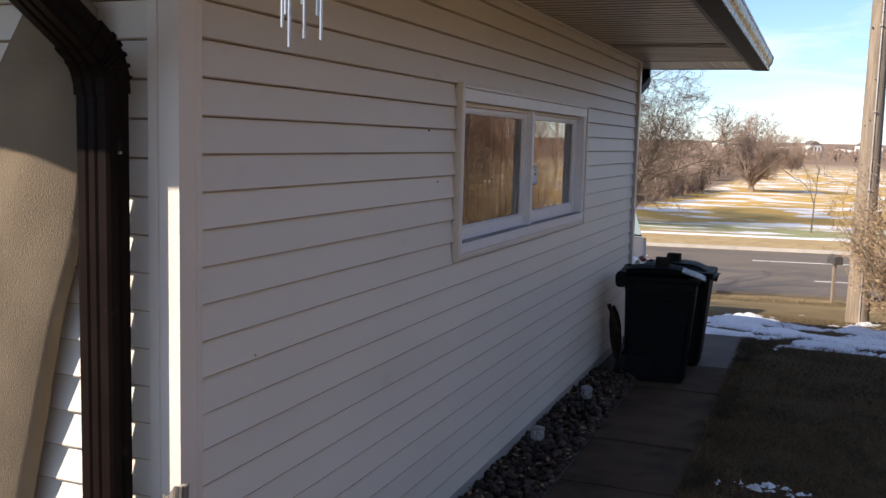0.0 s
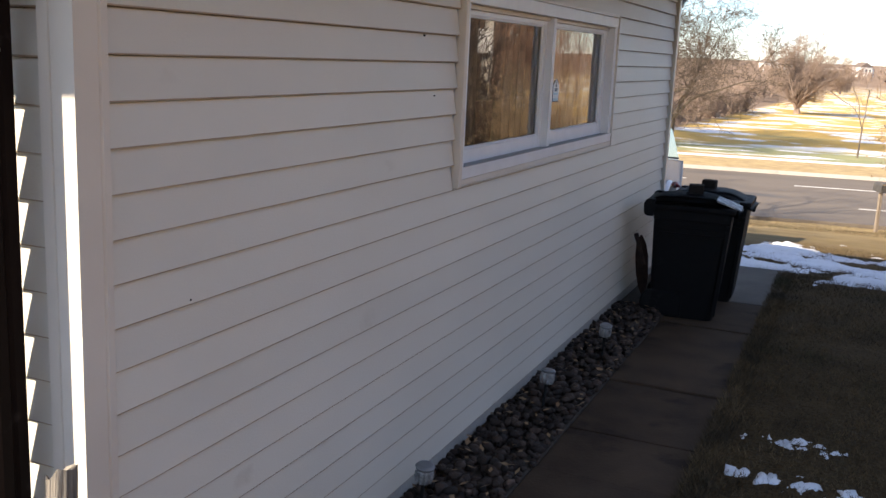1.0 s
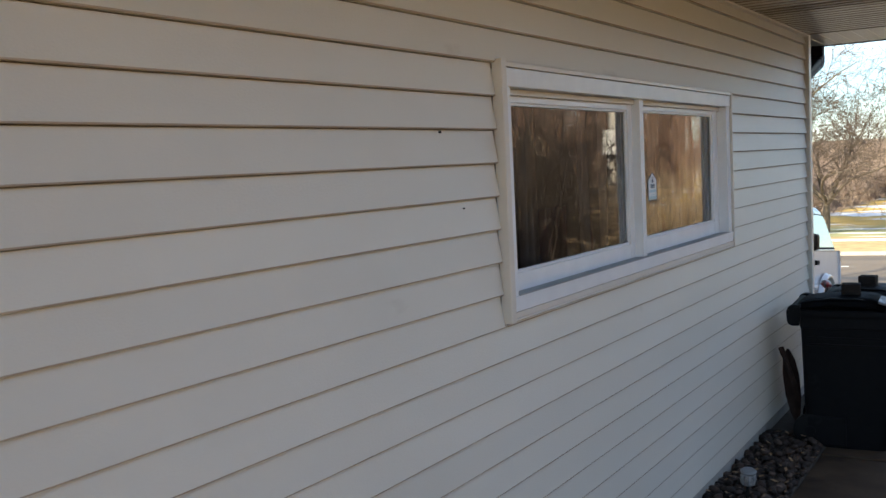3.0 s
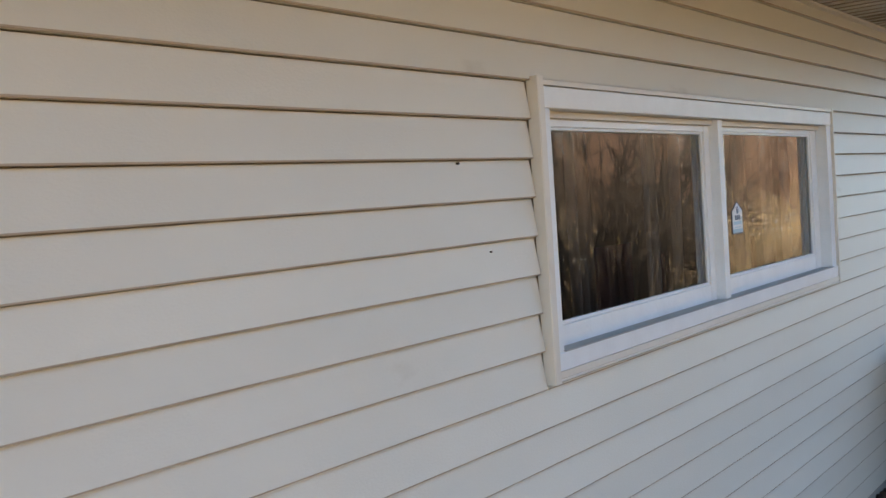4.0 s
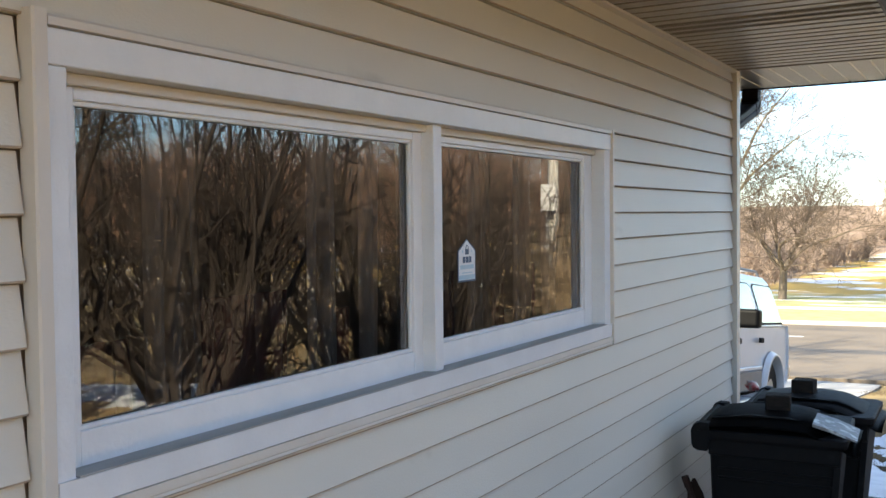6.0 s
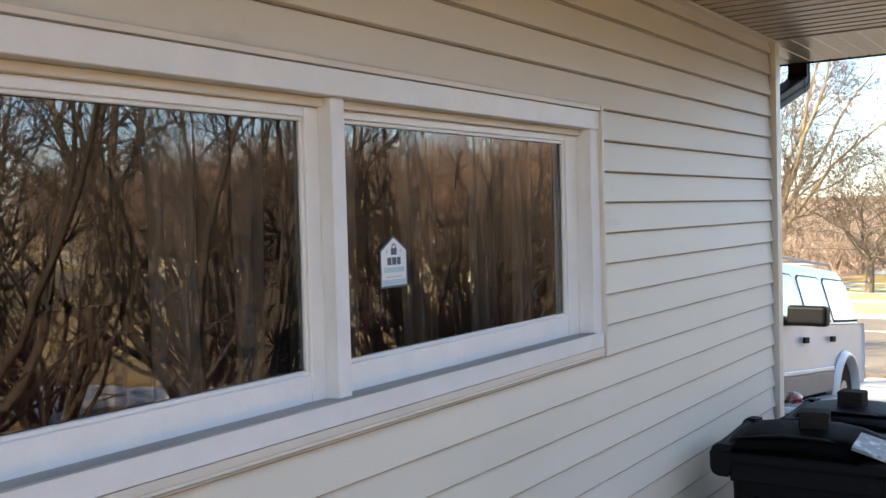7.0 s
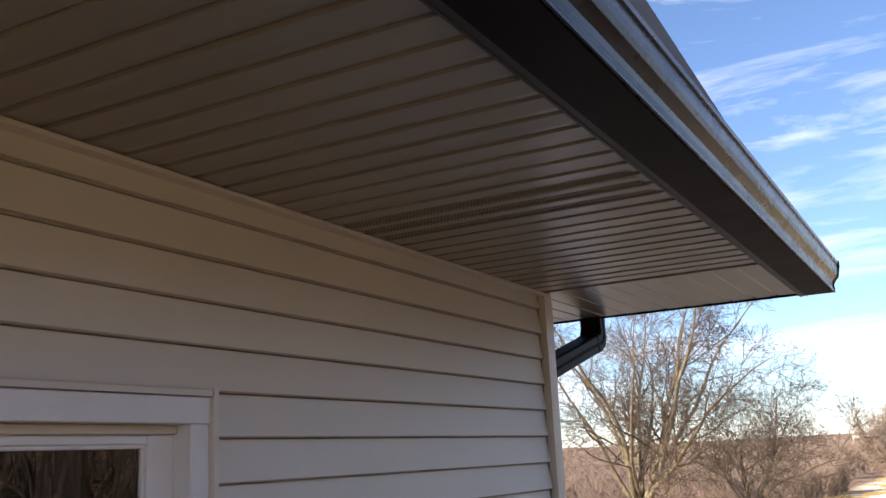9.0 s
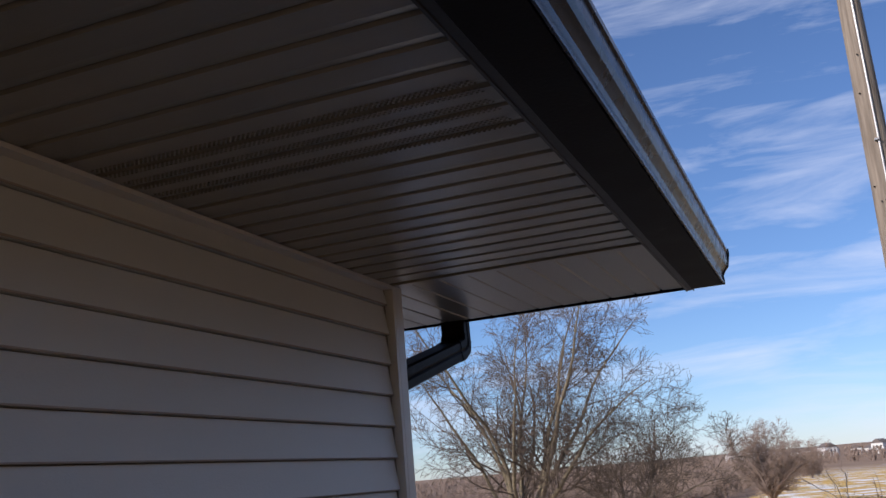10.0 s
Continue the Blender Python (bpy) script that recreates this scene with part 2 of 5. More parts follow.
def ground_material():
    """Dry winter turf: straw and dull green near by, straw fields with thin streaks of old snow far off."""
    m = bpy.data.materials.new("winter turf")
    m.use_nodes = True
    n, l = m.node_tree.nodes, m.node_tree.links
    p = n["Principled BSDF"]
    p.inputs["Roughness"].default_value = 0.95
    p.inputs["Specular IOR Level"].default_value = 0.1
    tc = n.new("ShaderNodeTexCoord")

    def noise_ramp(scale, stretch, lo, hi, c0, c1, detail=6.0):
        mp, nz, cr = n.new("ShaderNodeMapping"), n.new("ShaderNodeTexNoise"), n.new("ShaderNodeValToRGB")
        mp.inputs["Scale"].default_value = stretch
        mp.inputs["Rotation"].default_value = (0, 0, radians(-9.6))
        nz.inputs["Scale"].default_value, nz.inputs["Detail"].default_value = scale, detail
        cr.color_ramp.elements[0].position, cr.color_ramp.elements[0].color = lo, (*c0, 1)
        cr.color_ramp.elements[1].position, cr.color_ramp.elements[1].color = hi, (*c1, 1)
        l.new(tc.outputs["Object"], mp.inputs["Vector"])
        l.new(mp.outputs["Vector"], nz.inputs["Vector"])
        l.new(nz.outputs["Fac"], cr.inputs["Fac"])
        return cr.outputs["Color"]

    def mixed(fac, a, b):
        mx = n.new("ShaderNodeMix")
        mx.data_type = "RGBA"
        l.new(fac, mx.inputs["Factor"])
        l.new(a, mx.inputs[6])
        l.new(b, mx.inputs[7])
        return mx.outputs[2]

    def band(lo, hi, axis="Y"):
        sx, mr = n.new("ShaderNodeSeparateXYZ"), n.new("ShaderNodeMapRange")
        l.new(tc.outputs["Object"], sx.inputs["Vector"])
        mr.inputs["From Min"].default_value, mr.inputs["From Max"].default_value = lo, hi
        l.new(sx.outputs[axis], mr.inputs["Value"])
        return mr.outputs["Result"]

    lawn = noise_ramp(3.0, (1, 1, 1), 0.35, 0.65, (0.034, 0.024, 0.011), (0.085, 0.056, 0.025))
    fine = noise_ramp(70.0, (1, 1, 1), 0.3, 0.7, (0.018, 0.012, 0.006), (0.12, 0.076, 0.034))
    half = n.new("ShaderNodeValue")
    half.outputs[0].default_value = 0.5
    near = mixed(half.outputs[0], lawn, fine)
    straw = noise_ramp(0.09, (1, 2, 1), 0.3, 0.7, (0.47, 0.305, 0.09), (0.61, 0.42, 0.15))
    green = noise_ramp(0.05, (0.6, 2, 1), 0.60, 0.72, (0, 0, 0), (1, 1, 1))
    gtone = noise_ramp(0.6, (1, 1, 1), 0.3, 0.7, (0.26, 0.28, 0.15), (0.36, 0.34, 0.18))
    field = mixed(green, straw, gtone)
    snow = noise_ramp(0.40, (0.6, 0.8, 1), 0.525, 0.565, (0, 0, 0), (1, 1, 1), 7.0)
    white = noise_ramp(2.0, (1, 1, 1), 0.3, 0.7, (0.70, 0.72, 0.75), (0.78, 0.79, 0.81))
    snowy = mixed(snow, field, white)
    strip_ = noise_ramp(0.9, (0.35, 1.0, 1), 0.53, 0.60, (0, 0, 0), (1, 1, 1), 5.0)
    front = mixed(strip_, gtone, white)
    snowy = mixed(band(47.5, 50.0), front, snowy)
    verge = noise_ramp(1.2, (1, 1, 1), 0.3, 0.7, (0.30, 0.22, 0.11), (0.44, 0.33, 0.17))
    # straw beyond the house shadow, kept extra pale to bounce light onto the wall
    bounce_straw = noise_ramp(1.6, (1, 1, 1), 0.3, 0.7, (0.40, 0.28, 0.15), (0.56, 0.41, 0.235))
    near = mixed(band(3.0, 4.6, "X"), near, bounce_straw)
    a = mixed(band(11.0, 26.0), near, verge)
    scrub = noise_ramp(0.05, (1, 1, 1), 0.3, 0.7, (0.20, 0.14, 0.10), (0.30, 0.215, 0.15))
    snowy = mixed(band(230, 330), snowy, scrub)
    snowy = mixed(band(-8.2, -9.2, "X"), snowy, scrub)
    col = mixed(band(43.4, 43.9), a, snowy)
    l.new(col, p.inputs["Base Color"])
    bn, bp = n.new("ShaderNodeTexNoise"), n.new("ShaderNodeBump")
    bn.inputs["Scale"].default_value = 40
    bp.inputs["Strength"].default_value, bp.inputs["Distance"].default_value = 0.9, 0.03
    l.new(tc.outputs["Object"], bn.inputs["Vector"])
    l.new(bn.outputs["Fac"], bp.inputs["Height"])
    l.new(bp.outputs["Normal"], p.inputs["Normal"])
    return m


M_TURF = ground_material()

# ---- building helpers ----
def part(name, bm, material, parent=None, label="", m=None, smooth=False):
    """Links a bmesh as one mesh object, under a thing or a part where one is given."""
    me = bpy.data.meshes.new(name)
    bm.normal_update()
    bm.to_mesh(me)
    bm.free()
    return part_mesh(name, me, material, parent, label, m, smooth)


def part_mesh(name, me, material, parent=None, label="", m=None, smooth=False):
    if material and not me.materials:
        me.materials.append(material)
    if smooth:
        me.shade_smooth()
    ob = new(name, me)
    if parent:
        ob.parent = parent
    if m is not None:
        ob.matrix_basis = m
    if label:
        ob["label"] = label
    return ob


def thing(name, m=None):
    ob = new(name)
    ob.empty_display_size = 0.1
    if m is not None:
        ob.matrix_basis = m
    return ob


def box(bm, x0, x1, y0, y1, z0, z1, bevel=0.0, seg=1):
    vs = [bm.verts.new((x, y, z)) for x in (x0, x1) for y in (y0, y1) for z in (z0, z1)]
    fs = [bm.faces.new([vs[i] for i in q]) for q in ((0, 1, 3, 2), (4, 6, 7, 5), (0, 4, 5, 1), (2, 3, 7, 6), (0, 2, 6, 4), (1, 5, 7, 3))]
    if bevel:
        edges = list({e for f in fs for e in f.edges})
        bmesh.ops.bevel(bm, geom=edges, offset=bevel, segments=seg, affect="EDGES", profile=0.5)
    return bm


def boxed(x0, x1, y0, y1, z0, z1, bevel=0.003, seg=1):
    return box(bmesh.new(), x0, x1, y0, y1, z0, z1, bevel, seg)


def prism(bm, pts, axis, a0, a1, close=True):
    """A section of points (u, v) swept along an axis from a0 to a1: x sweeps (y, z), y sweeps (x, z), z sweeps (x, y)."""
    def at(u, v, a):
        return {"x": (a, u, v), "y": (u, a, v), "z": (u, v, a)}[axis]
    p = [bm.verts.new(at(u, v, a0)) for u, v in pts]
    q = [bm.verts.new(at(u, v, a1)) for u, v in pts]
    for i in range(len(pts) if close else len(pts) - 1):
        j = (i + 1) % len(pts)
        bm.faces.new((p[i], p[j], q[j], q[i]))
    if close:
        bm.faces.new(p)
        bm.faces.new(q)
    bmesh.ops.recalc_face_normals(bm, faces=bm.faces[:])
    return bm


def tube(bm, pts, radii, sides=8, caps=True):
    """A round tube through points, with a radius at each."""
    rings = []
    side = None
    for i, p in enumerate(pts):
        p = Vector(p)
        d = (Vector(pts[min(i + 1, len(pts) - 1)]) - Vector(pts[max(i - 1, 0)])).normalized()
        if side is None:
            side = d.orthogonal().normalized()
        side = (side - d * side.dot(d)).normalized()
        up = d.cross(side)
        r = radii[i] if hasattr(radii, "__len__") else radii
        rings.append([bm.verts.new(p + side * (math.cos(2 * math.pi * k / sides) * r) + up * (math.sin(2 * math.pi * k / sides) * r)) for k in range(sides)])
    for a, b in zip(rings, rings[1:]):
        for k in range(sides):
            bm.faces.new((a[k], a[(k + 1) % sides], b[(k + 1) % sides], b[k]))
    if caps:
        bm.faces.new(rings[0][::-1])
        bm.faces.new(rings[-1])
    return bm


def loft(bm, rings, caps=True):
    """Skin over rings of equally many points."""
    rv = [[bm.verts.new(p) for p in r] for r in rings]
    k = len(rv[0])
    for a, b in zip(rv, rv[1:]):
        for i in range(k):
            bm.faces.new((a[i], a[(i + 1) % k], b[(i + 1) % k], b[i]))
    if caps:
        bm.faces.new(rv[0][::-1])
        bm.faces.new(rv[-1])
    bmesh.ops.recalc_face_normals(bm, faces=bm.faces[:])
    return bm


def rounded(x0, x1, y0, y1, r, z, n=4):
    """A ring: a rectangle with round corners at height z."""
    out = []
    for cx, cy, a0 in ((x1 - r, y1 - r, 0), (x0 + r, y1 - r, 90), (x0 + r, y0 + r, 180), (x1 - r, y0 + r, 270)):
        for k in range(n + 1):
            a = radians(a0 + 90 * k / n)
            out.append((cx + r * math.cos(a), cy + r * math.sin(a), z))
    return out


def lerp(a, b, t):
    return a + (b - a) * t


def smooth_step(t):
    t = max(0.0, min(1.0, t))
    return t * t * (3 - 2 * t)


def ground_z(x, y):
    """Level at the house, then down to the street, and a wide field that sinks gently beyond it."""
    s = y - 0.17 * x * smooth_step((y - 14) / 8)
    stops = ((-400, 0.6), (-20, 0.1), (9.2, 0.0), (12.4, -0.5), (15.3, -0.80), (24.8, -1.96), (25.9, -2.0), (26.35, -2.14), (37.2, -2.14), (38.2, -1.96), (43.0, -1.95), (60, -2.05), (120, -2.3), (260, -3.0), (420, -2.6), (900, 1.6), (4000, 30.0))
    z = stops[-1][1]
    for (a, za), (b, zb) in zip(stops, stops[1:]):
        if s <= b:
            z = lerp(za, zb, max(0, (s - a) / (b - a)))
            break
    if s > 45:
        z += 0.35 * math.sin(x * 0.05 + 1) * math.sin(s * 0.04) * min(1, (s - 45) / 20)
    return z


# ---- bare trees ----
def wander(rng, start, way, length, r0, r1, steps, bend, lift):
    """A crooked line of points with radii."""
    p, d = Vector(start), Vector(way).normalized()
    pts, rad = [p.copy()], [r0]
    for i in range(steps):
        d = (d + Vector((rng.uniform(-1, 1), rng.uniform(-1, 1), rng.uniform(-1, 1))) * bend + Vector((0, 0, lift))).normalized()
        p = p + d * (length / steps)
        pts.append(p.copy())
        rad.append(lerp(r0, r1, (i + 1) / steps))
    return pts, rad


def branches(rng, line, level, spec, out, thin=0.0022):
    """Grows side branches from a line. spec, level by level: how many, length, spread in degrees, steps, sides."""
    if level >= len(spec):
        return
    count, length, spread, steps, sides, start = spec[level]
    pts, rad = line
    n = len(pts) - 1
    for k in range(count):
        f = lerp(start, 1.0, (k + rng.random()) / count) * n
        i = min(int(f), n - 1)
        p = pts[i].lerp(pts[i + 1], f - i)
        r = lerp(rad[i], rad[i + 1], f - i)
        d = (pts[i + 1] - pts[i]).normalized()
        a = d.orthogonal().normalized()
        a.rotate(Matrix.Rotation(rng.uniform(0, 2 * math.pi), 3, d))
        way = d * math.cos(radians(spread)) + a * math.sin(radians(spread))
        ln = length * rng.uniform(0.6, 1.15) * (1.1 - 0.45 * f / n)
        r1 = max(r * rng.uniform(0.42, 0.62), thin)
        child = wander(rng, p, way, ln, r1, max(r1 * 0.3, thin * 0.7), steps, 0.22, 0.05 - 0.03 * level)
        out.append((*child, sides))
        branches(rng, child, level + 1, spec, out, thin)


def lines_mesh(name, lines, thick=1.0):
    """One mesh of tapered tubes from lines (points, radii, sides)."""
    verts, faces = [], []
    for pts, rad, sides in lines:
        side, base = None, len(verts)
        for i, p in enumerate(pts):
            d = (pts[min(i + 1, len(pts) - 1)] - pts[max(i - 1, 0)]).normalized()
            side = d.orthogonal().normalized() if side is None else (side - d * side.dot(d)).normalized()
            up = d.cross(side)
            for k in range(sides):
                a = 2 * math.pi * k / sides
                verts.append(p + (side * math.cos(a) + up * math.sin(a)) * (rad[i] * thick))
        for i in range(len(pts) - 1):
            for k in range(sides):
                a, b = base + i * sides, base + (i + 1) * sides
                faces.append((a + k, a + (k + 1) % sides, b + (k + 1) % sides, b + k))
    me = bpy.data.meshes.new(name)
    me.from_pydata([tuple(v) for v in verts], [], faces)
    me.shade_smooth()
    return me


def bare_tree(seed, height, trunk_r, stems, spec, bark, twig, lean=0.5, fork=0.18, label="", name="bare_tree", thin=0.0022):
    """A leafless tree: a short trunk, stems that fork from it, and a crown of fine twigs."""
    rng = random.Random(seed)
    root = thing(name)
    base = wander(rng, (0, 0, -0.3), (rng.uniform(-.05, .05), rng.uniform(-.05, .05), 1), height * fork + 0.3, trunk_r * 1.25, trunk_r * 0.9, 4, 0.05, 0.1)
    thick, fine = [(*base, 10)], []
    for k in range(stems):
        a = 2 * math.pi * (k + rng.uniform(-.3, .3)) / stems
        out = lean * rng.uniform(0.5, 1.2)
        stem = wander(rng, base[0][-1] - Vector((0, 0, 0.1 * height * fork * rng.random())), (math.cos(a) * out, math.sin(a) * out, 1),
                      height * (1 - fork) * rng.uniform(0.75, 1.0), trunk_r * rng.uniform(0.38, 0.6), 0.018, 11, 0.21, 0.02)
        thick.append((*stem, 7))
        branches(rng, stem, 0, spec, fine, thin)
    part_mesh("trunk", lines_mesh("trunk", thick), bark, root)
    part_mesh("crown", lines_mesh("crown", fine), twig, root, "bare twigs with no leaves")
    tagged(root, label, "tree")
    return root

# ---- the house ----
C = 0.1016                      # exposure of one clapboard course
LAP1 = 1.936                    # height of the lap beside the window's upper part
Y0, Y1 = 2.035, 8.56             # the long wall's ends
ZS = 2.513                      # soffit
WY0, WY1, WZ0, WZ1 = 4.017, 6.53, 1.238, 2.042   # window, outside its channel
XW = -9.0                       # far side of the house

wall_east = thing("wall_east")
bm = bmesh.new()
hole = (4.06, 6.49, 1.27, 2.02)
for y0, y1, z0, z1 in ((Y0, hole[0], 0.1, 2.6), (hole[1], Y1 - 0.015, 0.1, 2.6), (hole[0], hole[1], 0.1, hole[2]), (hole[0], hole[1], hole[3], 2.6)):
    box(bm, -0.17, -0.031, y0, y1, z0, z1)
part("sheathing", bm, M_SHEATH, wall_east)
tagged(wall_east, "long cream vinyl clapboard wall of the house", "wall", kind="structure")


def course(name, parent, axis, a0, a1, z, face, sign, height=C):
    """One clapboard course with its butt edge: runs along an axis, face out from the wall plane."""
    s = sign
    t = z + height - 0.0022
    sec = [(face - 0.030 * s, t), (face - 0.0165 * s, t), (face - 0.0157 * s, t - 0.002), (face - 0.0004 * s, z + 0.007), (face, z + 0.0042), (face - 0.0008 * s, z + 0.0008), (face - 0.004 * s, z), (face - 0.030 * s, z + 0.002)]
    bm = prism(bmesh.new(), sec, axis, a0, a1)
    bm.faces.ensure_lookup_table()
    # the lap's shadow line is coloured onto the lower edge
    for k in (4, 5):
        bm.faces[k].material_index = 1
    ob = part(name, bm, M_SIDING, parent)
    ob.data.materials.append(M_LAPSHADE)
    return ob


rows_z = [LAP1 + C * k for k in range(-18, 6)]
for z in rows_z:
    h = min(C, ZS - 0.004 - z)
    if z + C > WZ0 + 0.012 and z < WZ1 - 0.02:
        spans = ((2.072, WY0 - 0.005), (WY1 - 0.008, 8.483))
        if z < WZ0:                                   # the course notched under the sill channel
            spans = ((2.072, WY0 - 0.005), (WY1 - 0.004, 8.483))
            course("siding_course", wall_east, "y", WY0 + 0.004, WY1 - 0.004, z, 0.0, 1, WZ0 - z)
    else:
        spans = ((2.072, 8.483),)
    for a0, a1 in spans:
        course("siding_course", wall_east, "y", a0, a1, z, 0.0, 1, h)
# the course above the head channel comes down to it
course("siding_course", wall_east, "y", WY0 + 0.004, WY1 - 0.004, WZ1 - 0.004, -0.0015, 1, LAP1 + 2 * C - WZ1)
# the frieze channel under the soffit
bm = prism(bmesh.new(), [(-0.014, 2.500), (0.020, 2.500), (0.020, ZS - 0.002), (-0.014, ZS - 0.002)], "y", 2.08, 8.49)
part("frieze_channel", bm, M_TRIM, wall_east)


def corner_post(x, y, sx, sy, z0, z1, parent):
    """An outside corner post of vinyl: two faces with a ridge along each edge."""
    w, t = 0.085, 0.018
    sec = [(0, 0), (0, -w * sy), (-0.006 * sx, -w * sy), (-0.010 * sx, -(w - 0.022) * sy), (-0.004 * sx, -(w - 0.026) * sy), (-0.004 * sx, -0.004 * sy),
           (-(w - 0.026) * sx, -0.004 * sy), (-(w - 0.022) * sx, -0.010 * sy), (-w * sx, -0.006 * sy), (-w * sx, 0)]
    bm = prism(bmesh.new(), [(x + u, y + v) for u, v in sec], "z", z0, z1)
    return part("corner_post", bm, M_TRIM, parent)


# near corner: the ridge stands at the meeting of both walls
bm = bmesh.new()
prism(bm, [(0.008, 1.985), (0.010, 2.052), (0.006, 2.056), (0.011, 2.060), (0.011, 2.080), (-0.014, 2.080), (-0.014, 1.999)], "z", 0.06, ZS)
part("corner_post", bm, M_TRIM, wall_east)
bm = bmesh.new()
prism(bm, [(0.008, 1.985), (-0.054, 1.985), (-0.057, 1.990), (-0.060, 1.985), (-0.088, 1.985), (-0.088, 2.012), (0.0, 2.012)], "z", 0.06, ZS - 0.001)
part("corner_post", bm, M_TRIM, wall_east)
# far corner
bm = prism(bmesh.new(), [(-0.014, 8.496), (0.018, 8.492), (0.019, 8.496), (0.018, 8.512), (0.013, 8.515), (0.017, 8.518), (0.016, 8.572), (-0.014, 8.572)], "z", 0.06, ZS)
part("corner_post", bm, M_TRIM, wall_east)
bm = boxed(-0.075, -0.0141, 8.550, 8.572, 0.06, ZS - 0.001, 0)
part("corner_post", bm, M_TRIM, wall_east)

# the wall round the near corner
wall_south = thing("wall_south")
part("sheathing", boxed(XW, -0.172, 2.031, 2.17, 0.1, 2.6, 0), M_SHEATH, wall_south)
for z in rows_z:
    course("siding_course", wall_south, "x", -3.2, -0.080, z - 0.012, 2.0, -1, min(C, ZS - 0.004 - z + 0.012))
tagged(wall_south, "cream clapboard wall in the sun, round the corner", "wall", kind="structure")
part("sheathing", boxed(XW, -3.21, 2.0, 2.018, 0.1, 2.6, 0), M_SIDING, wall_south)
wall_north = thing("wall_north")
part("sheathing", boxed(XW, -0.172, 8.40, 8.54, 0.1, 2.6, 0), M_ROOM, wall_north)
part("siding_sheet", boxed(XW, -0.08, 8.5405, 8.556, 0.1, 2.5, 0), M_SIDING, wall_north)
tagged(wall_north, "cream front wall of the house", "wall", kind="structure")
wall_west = part("wall_west", boxed(XW - 0.15, XW, 2.0, 8.55, 0.0, 2.6, 0), M_SIDING)
tagged(wall_west, "cream wall on the far side of the house", "wall", kind="structure")
foundation = thing("foundation")
part("block_wall", boxed(-0.20, -0.032, 2.04, 8.53, -0.6, 0.104, 0), M_FOUND, foundation)
part("block_wall", boxed(XW, -0.201, 2.03, 2.2, -0.6, 0.099, 0), M_FOUND, foundation)
part("block_wall", boxed(XW, -0.201, 8.36, 8.53, -0.6, 0.099, 0), M_FOUND, foundation)
tagged(foundation, "grey concrete foundation below the siding", "foundation", kind="structure")

# ---- soffit, fascia, gutter, roof ----
EX, EY1, EY0 = 0.878, 9.37, 0.975          # edges of the eaves
ceiling = thing("soffit")


def groove_sheet(bm, u0, u1, v0, v1, z, pitch):
    """Soffit panels: flat strips with a narrow groove between, swept across the eave."""
    u = u0
    while u < u1 - 0.01:
        e = min(u + pitch, u1)
        pts = [(u, z), (e - 0.012, z), (e - 0.010, z + 0.009), (e - 0.003, z + 0.009), (e, z), (e, z + 0.014), (u, z + 0.014)]
        prism(bm, pts, "y", v0, v1)
        u = e


def soffit_run(name, count, u0, v0, v1, axis, seed, edge):
    """Panels side by side, each a piece of its own that lies a hair out of true."""
    rng_ = random.Random(seed)
    p_ = 0.1016
    pts = [(0, ZS), (p_ - edge, ZS), (p_ - 0.009, ZS + 0.004), (p_ - 0.003, ZS + 0.009), (p_ - 0.0002, ZS), (p_ - 0.0002, ZS + 0.014), (0, ZS + 0.014)]
    me_ = bpy.data.meshes.new(name)
    bm_ = prism(bmesh.new(), [(a - p_ / 2, b - ZS) for a, b in pts], axis, v0, v1)
    bm_.normal_update()
    bm_.to_mesh(me_)
    bm_.free()
    me_.materials.append(M_SOFFIT)
    for k in range(count):
        mid, tip = u0 + p_ * (k + 0.5), rng_.uniform(-0.9, 0.9)
        part_mesh(name, me_, None, ceiling, "", pose(0, mid, ZS, tip, rng_.uniform(-0.1, 0.1), 0) if axis == "x" else pose(mid, 0, ZS, 0, tip, 0))


soffit_run("panel", 74, 8.488 - 74 * 0.1016, 0.0, EX + 0.02, "x", 31, 0.034)
soffit_run("front_panel", 34, EX + 0.018 - 34 * 0.1016, 8.512, EY1, "y", 32, 0.012)
part("divider_strip", prism(bmesh.new(), [(8.486, ZS - 0.004), (8.516, ZS - 0.004), (8.516, ZS + 0.012), (8.486, ZS + 0.012)], "x", 0.016, EX), M_SOFFIT, ceiling)
bm = bmesh.new()
groove_sheet(bm, XW, -0.001, EY0, 1.985, ZS, 0.1016)
part("rear_panels", bm, M_SOFFIT, ceiling)
# perforated vent strips: rows of small slots, made as bars coloured like their inner shade
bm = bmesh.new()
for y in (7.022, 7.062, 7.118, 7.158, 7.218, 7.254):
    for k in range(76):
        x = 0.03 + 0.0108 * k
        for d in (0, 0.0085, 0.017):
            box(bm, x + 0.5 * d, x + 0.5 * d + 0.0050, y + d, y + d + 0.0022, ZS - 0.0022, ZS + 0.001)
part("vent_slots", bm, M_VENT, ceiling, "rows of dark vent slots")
tagged(ceiling, "taupe ribbed aluminium soffit under the eaves", "soffit", kind="structure")

fascia = thing("fascia")
sec = [(EX, ZS + 0.004), (EX, 2.504), (EX + 0.004, 2.498), (EX + 0.010, 2.4975), (EX + 0.012, 2.500), (EX + 0.030, 2.500), (EX + 0.034, 2.4965), (EX + 0.036, 2.4965), (EX + 0.036, 2.63), (EX + 0.004, 2.63)]
part("side_board", prism(bmesh.new(), sec, "y", EY0 - 0.06, EY1 + 0.02), M_LIP, fascia)
part("front_board", boxed(-9.6, EX + 0.03, EY1 + 0.0205, EY1 + 0.036, 2.507, 2.66, 0.002), M_BROWN, fascia)
part("rear_board", boxed(-9.6, EX - 0.001, EY0 - 0.06, EY0 - 0.002, 2.46, 2.60, 0.002), M_BROWN, fascia)
